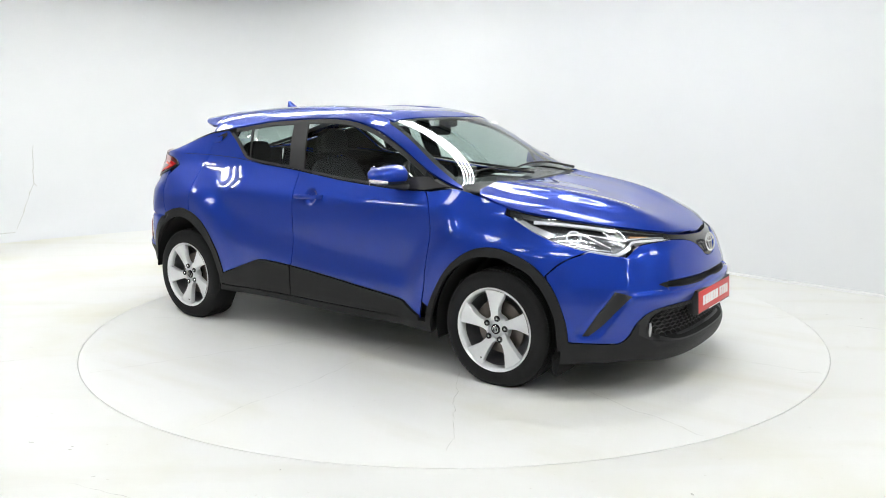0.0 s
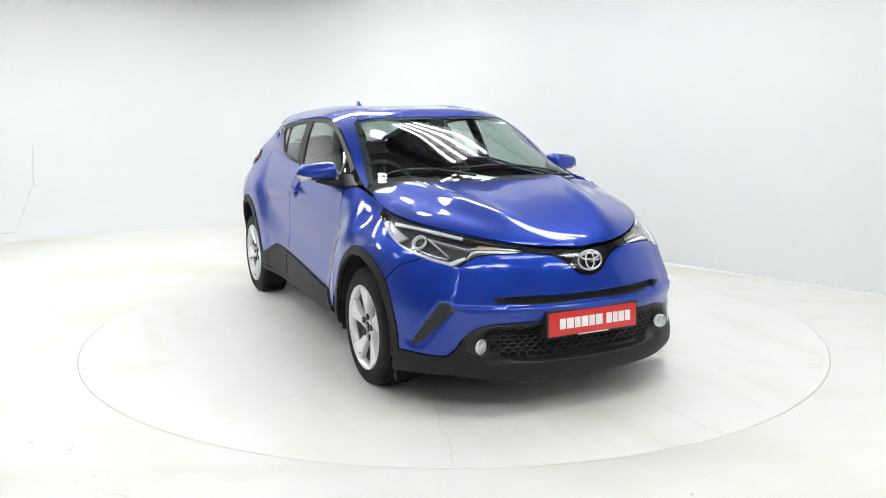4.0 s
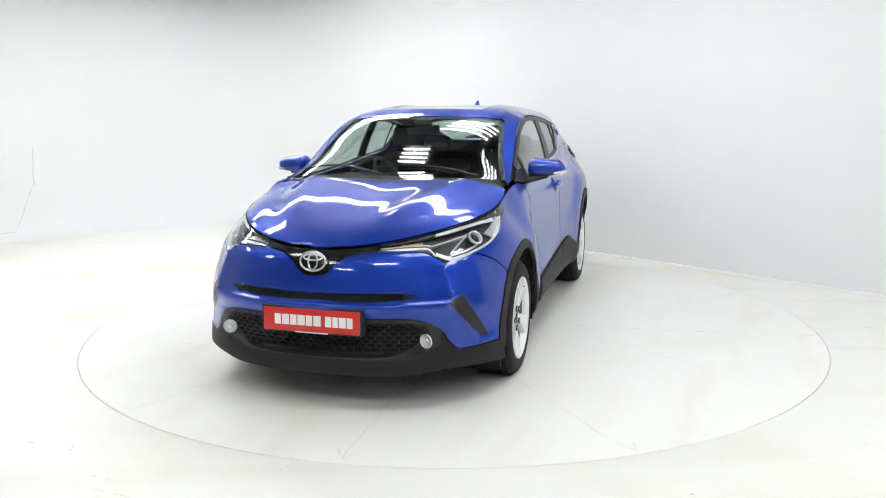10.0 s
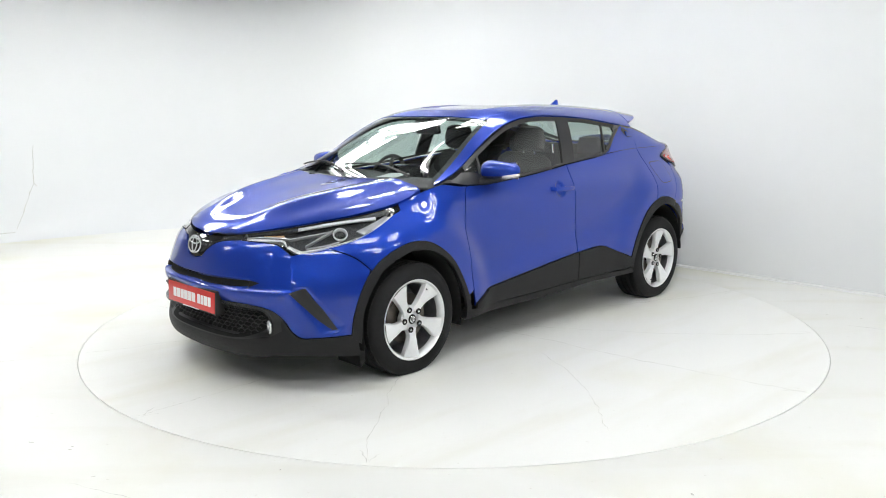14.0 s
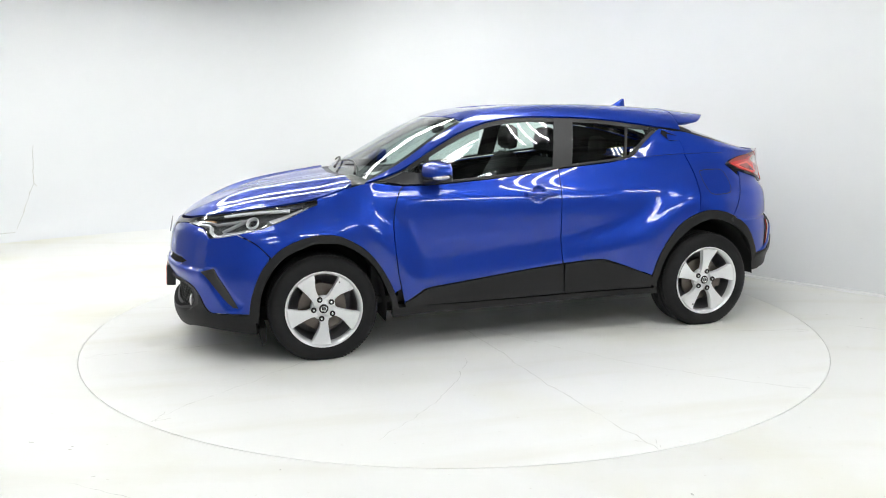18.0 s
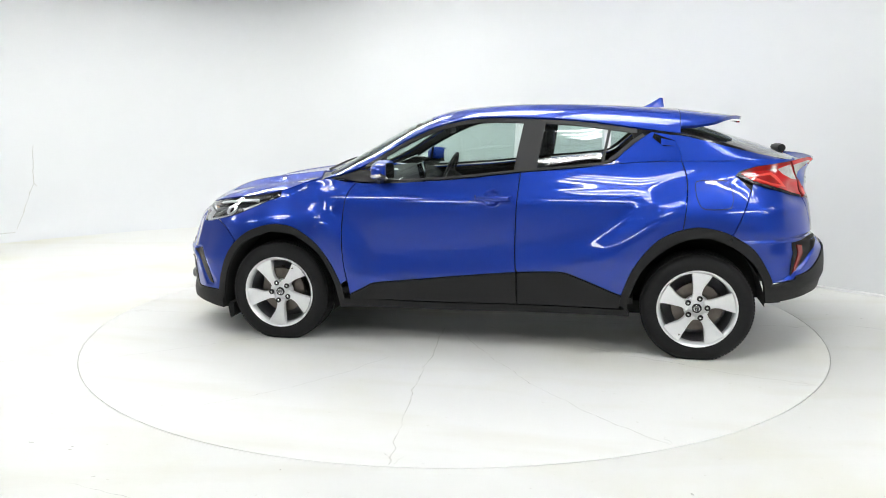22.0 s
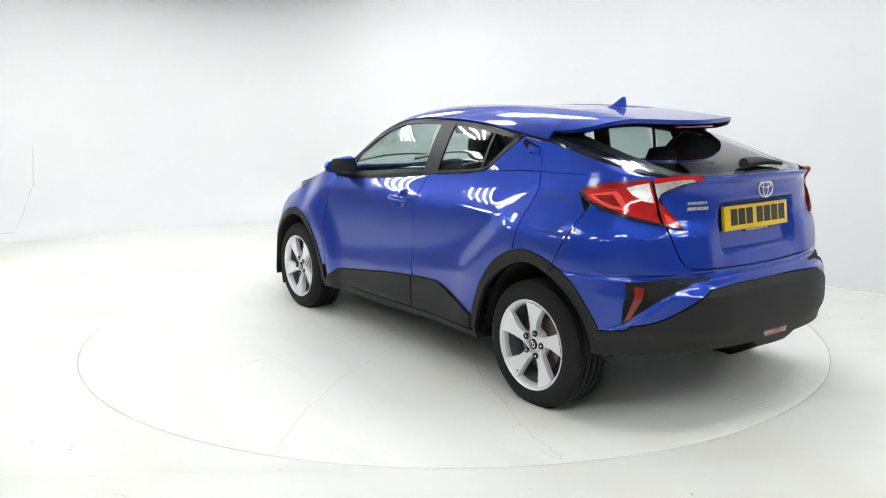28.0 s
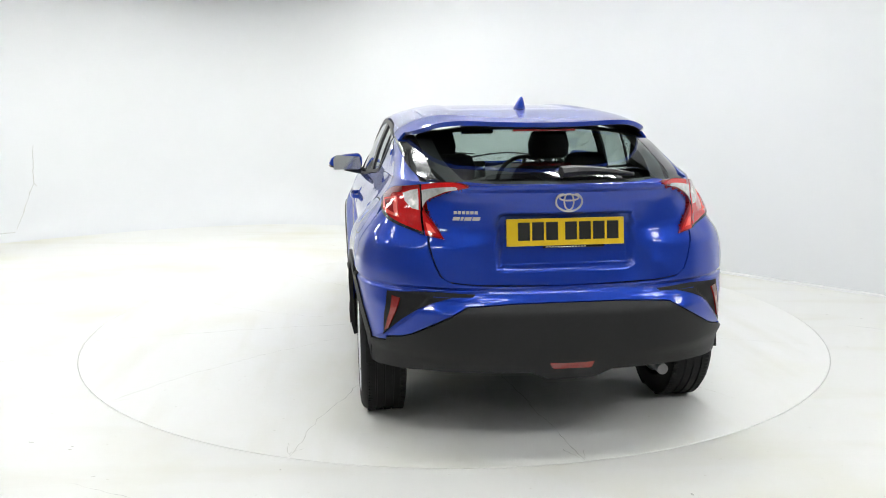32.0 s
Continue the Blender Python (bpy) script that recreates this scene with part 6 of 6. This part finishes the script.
    for x in (HUB_F, HUB_R):
        for s in (1, -1):
            bm = bmesh.new()
            y0, y1 = sorted((0.60 * s, (0.875 if x > 0 else 0.86) * s))
            r = 0.425 if x > 0 else 0.435
            lathe(bm, [(r, y0), (r, y1)], 40, "y", (-12, 192) if x > 0 else (3, 176), Matrix.Translation((x, 0, 0.30 if x > 0 else 0.31)) @ Matrix.Diagonal((0.90 if x > 0 else 0.87, 1, 1, 1)))
            lathe(bm, [(0.001, y0 if s > 0 else y1), (r, y0 if s > 0 else y1)], 40, "y", (-12, 192) if x > 0 else (3, 176), Matrix.Translation((x, 0, 0.30 if x > 0 else 0.31)) @ Matrix.Diagonal((0.90 if x > 0 else 0.87, 1, 1, 1)))
            part("wheel_housing", bm, LINER, car, "black felt wheel housing", True, M)
        bm = bmesh.new()
        tube(bm, [(x, -0.76, HUB_Z), (x, 0.76, HUB_Z)], 0.035, 10)
        part("axle", bm, LINER, car, "black axle", True, M)
    for s in (1, -1):
        bm = bmesh.new()
        prism(bm, [(0, 0), (0.05, 0.0), (0.03, -0.11), (0.005, -0.09)], -0.10, 0.10, pose(1.66, 0.74 * s, 0.225, 90, 0, 0))
        part("air_deflector", bm, LINER, car, "black rubber air deflector ahead of the wheel", False, M)
    bm = bmesh.new()
    tube(bm, [(-1.52, -0.52, 0.30), (-1.86, -0.52, 0.29)], 0.026, 12)
    part("tailpipe", bm, ALLOY_DARK, car, "short exhaust pipe", True, M)


def build_interior(car):
    M = CAR_OFF
    for s in (1, -1):
        sk = Skin()
        sk.panel(WRAP_S, sd(*along_belt(0.98, -1.2, 20)) + sd((-1.2, 0.88), (-0.84, 0.80), (-0.84, 0.32), (0.85, 0.32), (0.87, 0.80)), cell=0.06, gap=0, lift=-0.07, edge=0, sides=(s,), out=-1)
        sk.panel(WRAP_S, sd(*along_belt(0.98, -1.25, 20)) + sd(*[(x, z - 0.03) for x, z in along_belt(-1.25, 0.98, 20)]), cell=0.06, gap=0, lift=-0.03, edge=0.04, sides=(s,), out=-1)
        sk.panel(ROOF_S, up(*along_belt(-0.64, -1.21, 16)) + up((-1.21, 1.26), (-1.13, 1.338), (-1.03, 1.354), (-0.95, 1.29), (-0.85, 1.205), (-0.78, 1.165)), cell=0.05, gap=0, lift=-0.02, edge=0, sides=(s,), out=-1)
        pil = [(1.0 - 2.2 * i / 30, 1.0) for i in range(31)] + top((-1.2, 0.50), (-0.4, 0.50), (0.3, 0.50), (0.36, 0.54), (0.545, 0.575), (0.771, 0.625), (1.0, 0.69))
        sk.panel(ROOF_S, pil, cell=0.05, gap=0, lift=-0.022, edge=0, sides=(s,), out=-1)
        sk.make("door_trim", DASH, car, "dark inner door trim", M)
        sk = Skin()
        sk.panel(PANE_S, [(-1.04, -0.2), (-1.04, 1.0), (-1.9, 1.0), (-1.9, -0.2)], cell=0.1, gap=0, lift=-0.035, edge=0, sides=(s,), out=-1)
        sk.make("rear_side_trim", DASH, car, "dark rear side trim", M)
    sk = Skin()
    sk.panel(ROOF_S, top((0.36, -0.001), (0.33, 0.54), (-1.2, 0.54), (-1.2, -0.001)), cell=0.1, gap=0, lift=-0.035, edge=0, out=-1)
    sk.make("headliner", HEADLINER, car, "grey cloth headliner", M)
    bm = bmesh.new()
    box(bm, -0.95, 1.0, -0.75, 0.75, 0.30, 0.34)
    box(bm, -1.85, -0.95, -0.55, 0.55, 0.44, 0.48)
    box(bm, -1.86, -1.82, -0.56, 0.56, 0.44, 1.165)
    box(bm, -1.85, -1.15, -0.60, 0.60, 0.98, 1.0)
    box(bm, 0.95, 1.0, -0.72, 0.72, 0.34, 0.98)
    part("cabin_floor", bm, DASH, car, "black cabin floor and load cover", False, M)
    # dashboard
    bm = bmesh.new()
    n = 24
    prof = [(1.04, 1.02), (0.92, 1.045), (0.72, 1.055), (0.60, 1.035), (0.54, 0.98), (0.55, 0.90), (0.62, 0.80), (0.62, 0.50), (1.0, 0.45)]
    rows = []
    for i in range(n + 1):
        y = -0.70 + 1.40 * i / n
        rows.append([bm.verts.new((x - 0.03 * math.cos(y * 2.2) * (k in (3, 4, 5)), y, z + (0.028 * math.exp(-((y + 0.37) / 0.17) ** 2) if k in (2, 3) else 0))) for k, (x, z) in enumerate(prof)])
    for p, q in zip(rows, rows[1:]):
        for k in range(len(prof) - 1):
            bm.faces.new((p[k], p[k + 1], q[k + 1], q[k]))
    bmesh.ops.recalc_face_normals(bm, faces=bm.faces)
    part("dashboard", bm, DASH, car, "dark dashboard", True, M)
    bm = bmesh.new()
    box(bm, -0.018, 0.018, -0.12, 0.12, -0.07, 0.07, 0.008, pose(0.545, 0.0, 1.045, 0, 12, 8))
    part("centre_screen", bm, BLACK_GLOSS, car, "black touch screen on the dashboard", True, M)
    # steering wheel, on the right-hand side
    m = pose(0.43, -0.37, 0.985, 0, 68, 0)
    wheel = new("steering_wheel", None)
    wheel.parent = car
    wheel.matrix_basis = M @ m
    tagged(wheel, "dark leather steering wheel on the right-hand side")
    bm = bmesh.new()
    oval_ring(bm, 0.182, 0.182, 0.0155)
    part("rim", bm, DASH, wheel, "dark leather rim")
    bm = bmesh.new()
    lathe(bm, [(0.001, 0.02), (0.05, 0.018), (0.07, 0.0), (0.06, -0.04), (0.03, -0.16)], 24, "z")
    for a in (0, 180, 270):
        tube(bm, [(0.05 * math.cos(radians(a)), 0.05 * math.sin(radians(a)), 0), (0.178 * math.cos(radians(a)), 0.178 * math.sin(radians(a)), 0)], 0.014, 6)
    part("boss", bm, DASH, wheel, "steering wheel boss and spokes")

    def cushion(name, rows, parent, label, m=None):
        """Loft of rounded cross sections: (centre x, centre z, half depth, half width, tilt)."""
        bm = bmesh.new()
        rings = []
        for cx, cz, d, w, tilt in rows:
            ring = []
            for q in range(20):
                a = 2 * math.pi * q / 20
                c, s_ = math.cos(a), math.sin(a)
                px = d * math.copysign(abs(c) ** 0.7, c)
                py = w * math.copysign(abs(s_) ** 0.5, s_)
                ring.append(bm.verts.new((cx + px * math.cos(tilt), py, cz + px * math.sin(tilt))))
            rings.append(ring)
        for p, q in zip(rings, rings[1:]):
            for k in range(20):
                bm.faces.new((p[k], p[(k + 1) % 20], q[(k + 1) % 20], q[k]))
        bm.faces.new(rings[0])
        bm.faces.new(rings[-1])
        bmesh.ops.recalc_face_normals(bm, faces=bm.faces)
        return part(name, bm, FABRIC, parent, label, True, m)
    for y in (0.36, -0.36):
        seat = new("front_seat", None)
        seat.parent = car
        seat.matrix_basis = M @ Matrix.Translation((-0.02, y, 0))
        tagged(seat, "charcoal fabric front seat with headrest")
        cushion("backrest", [(-0.10, 0.56, 0.03, 0.20, 0.3), (-0.12, 0.60, 0.08, 0.25, 0.3), (-0.18, 0.80, 0.085, 0.265, 0.3), (-0.24, 1.0, 0.07, 0.25, 0.3), (-0.29, 1.12, 0.055, 0.20, 0.3), (-0.30, 1.16, 0.02, 0.15, 0.3)], seat, "seat back")
        cushion("headrest", [(-0.295, 1.185, 0.02, 0.09, 0.2), (-0.30, 1.205, 0.05, 0.125, 0.2), (-0.305, 1.28, 0.055, 0.13, 0.2), (-0.31, 1.345, 0.045, 0.11, 0.2), (-0.31, 1.365, 0.015, 0.07, 0.2)], seat, "headrest")
        bm = bmesh.new()
        box(bm, -0.12, 0.42, -0.25, 0.25, 0.46, 0.60, 0.05, seg=3)
        part("cushion", bm, FABRIC, seat, "seat cushion")
        for e in (-0.05, 0.05):
            bm = bmesh.new()
            tube(bm, [(-0.30, e, 1.10), (-0.30, e, 1.22)], 0.007, 6)
            part("headrest_post", bm, CHROME, seat, "chrome headrest post")
    bench = new("rear_seat", None)
    bench.parent = car
    bench.matrix_basis = M
    tagged(bench, "charcoal fabric rear bench with headrests")
    cushion("backrest", [(-0.92, 0.56, 0.03, 0.55, 0.25), (-0.94, 0.62, 0.08, 0.62, 0.25), (-1.02, 0.90, 0.08, 0.62, 0.25), (-1.08, 1.08, 0.06, 0.58, 0.25), (-1.09, 1.12, 0.02, 0.52, 0.25)], bench, "bench back")
    bm = bmesh.new()
    box(bm, -0.98, -0.45, -0.62, 0.62, 0.45, 0.60, 0.05, seg=3)
    part("cushion", bm, FABRIC, bench, "bench cushion")
    for y in (0.36, -0.36):
        o = cushion("headrest", [(-1.09, 1.12, 0.02, 0.08, 0.2), (-1.095, 1.14, 0.04, 0.115, 0.2), (-1.10, 1.20, 0.045, 0.12, 0.2), (-1.10, 1.25, 0.035, 0.10, 0.2), (-1.10, 1.265, 0.01, 0.06, 0.2)], bench, "rear headrest", Matrix.Translation((0, y, 0)))
    # inside mirror with camera housing
    bm = bmesh.new()
    box(bm, -0.018, 0.018, -0.115, 0.115, -0.032, 0.032, 0.014, pose(0.34, -0.02, 1.352, 0, 12, 0), 3)
    box(bm, 0.36, 0.44, -0.055, 0.055, 1.375, 1.425, 0.015)
    part("inside_mirror", bm, TRIM, car, "black inside mirror and sensor housing", True, M)
    # white sheet imitating the patch of reflected light at the windscreen's foot
    bm = bmesh.new()
    prism(bm, [(-0.10, -0.07), (0.10, -0.07), (0.10, 0.07), (-0.10, 0.07)], 0, 0.002, pose(0.80, 0.12, 1.064, 0, 3, 20))
    part("glare_sheet", bm, PAPER_GLARE, car, "white sheet on the dashboard standing for a light reflected in the windscreen", False, M)


def motions(disc, car):
    rows = [(0.5 * i, pose(0, 0, 0, 0, 0, TURN_START + TURN_RATE * 0.5 * i)) for i in range(65)]
    walk(disc, rows)
    walk(car, rows)


build_hall()
build_lamps()
turntable = build_disc()
car = new("car", None)
tagged(car, "glossy blue metallic crossover car with dark cladding on the turntable", "car")
build_body(car)
build_glass(car)
build_lights(car)
build_fittings(car)
for hx, hs, turn, is_front in ((HUB_F, 1, 180, True), (HUB_R, 1, 0, False), (HUB_F, -1, 5, True), (HUB_R, -1, 30, False)):
    build_wheel(car, hx, hs, turn, is_front)
build_interior(car)
motions(turntable, car)
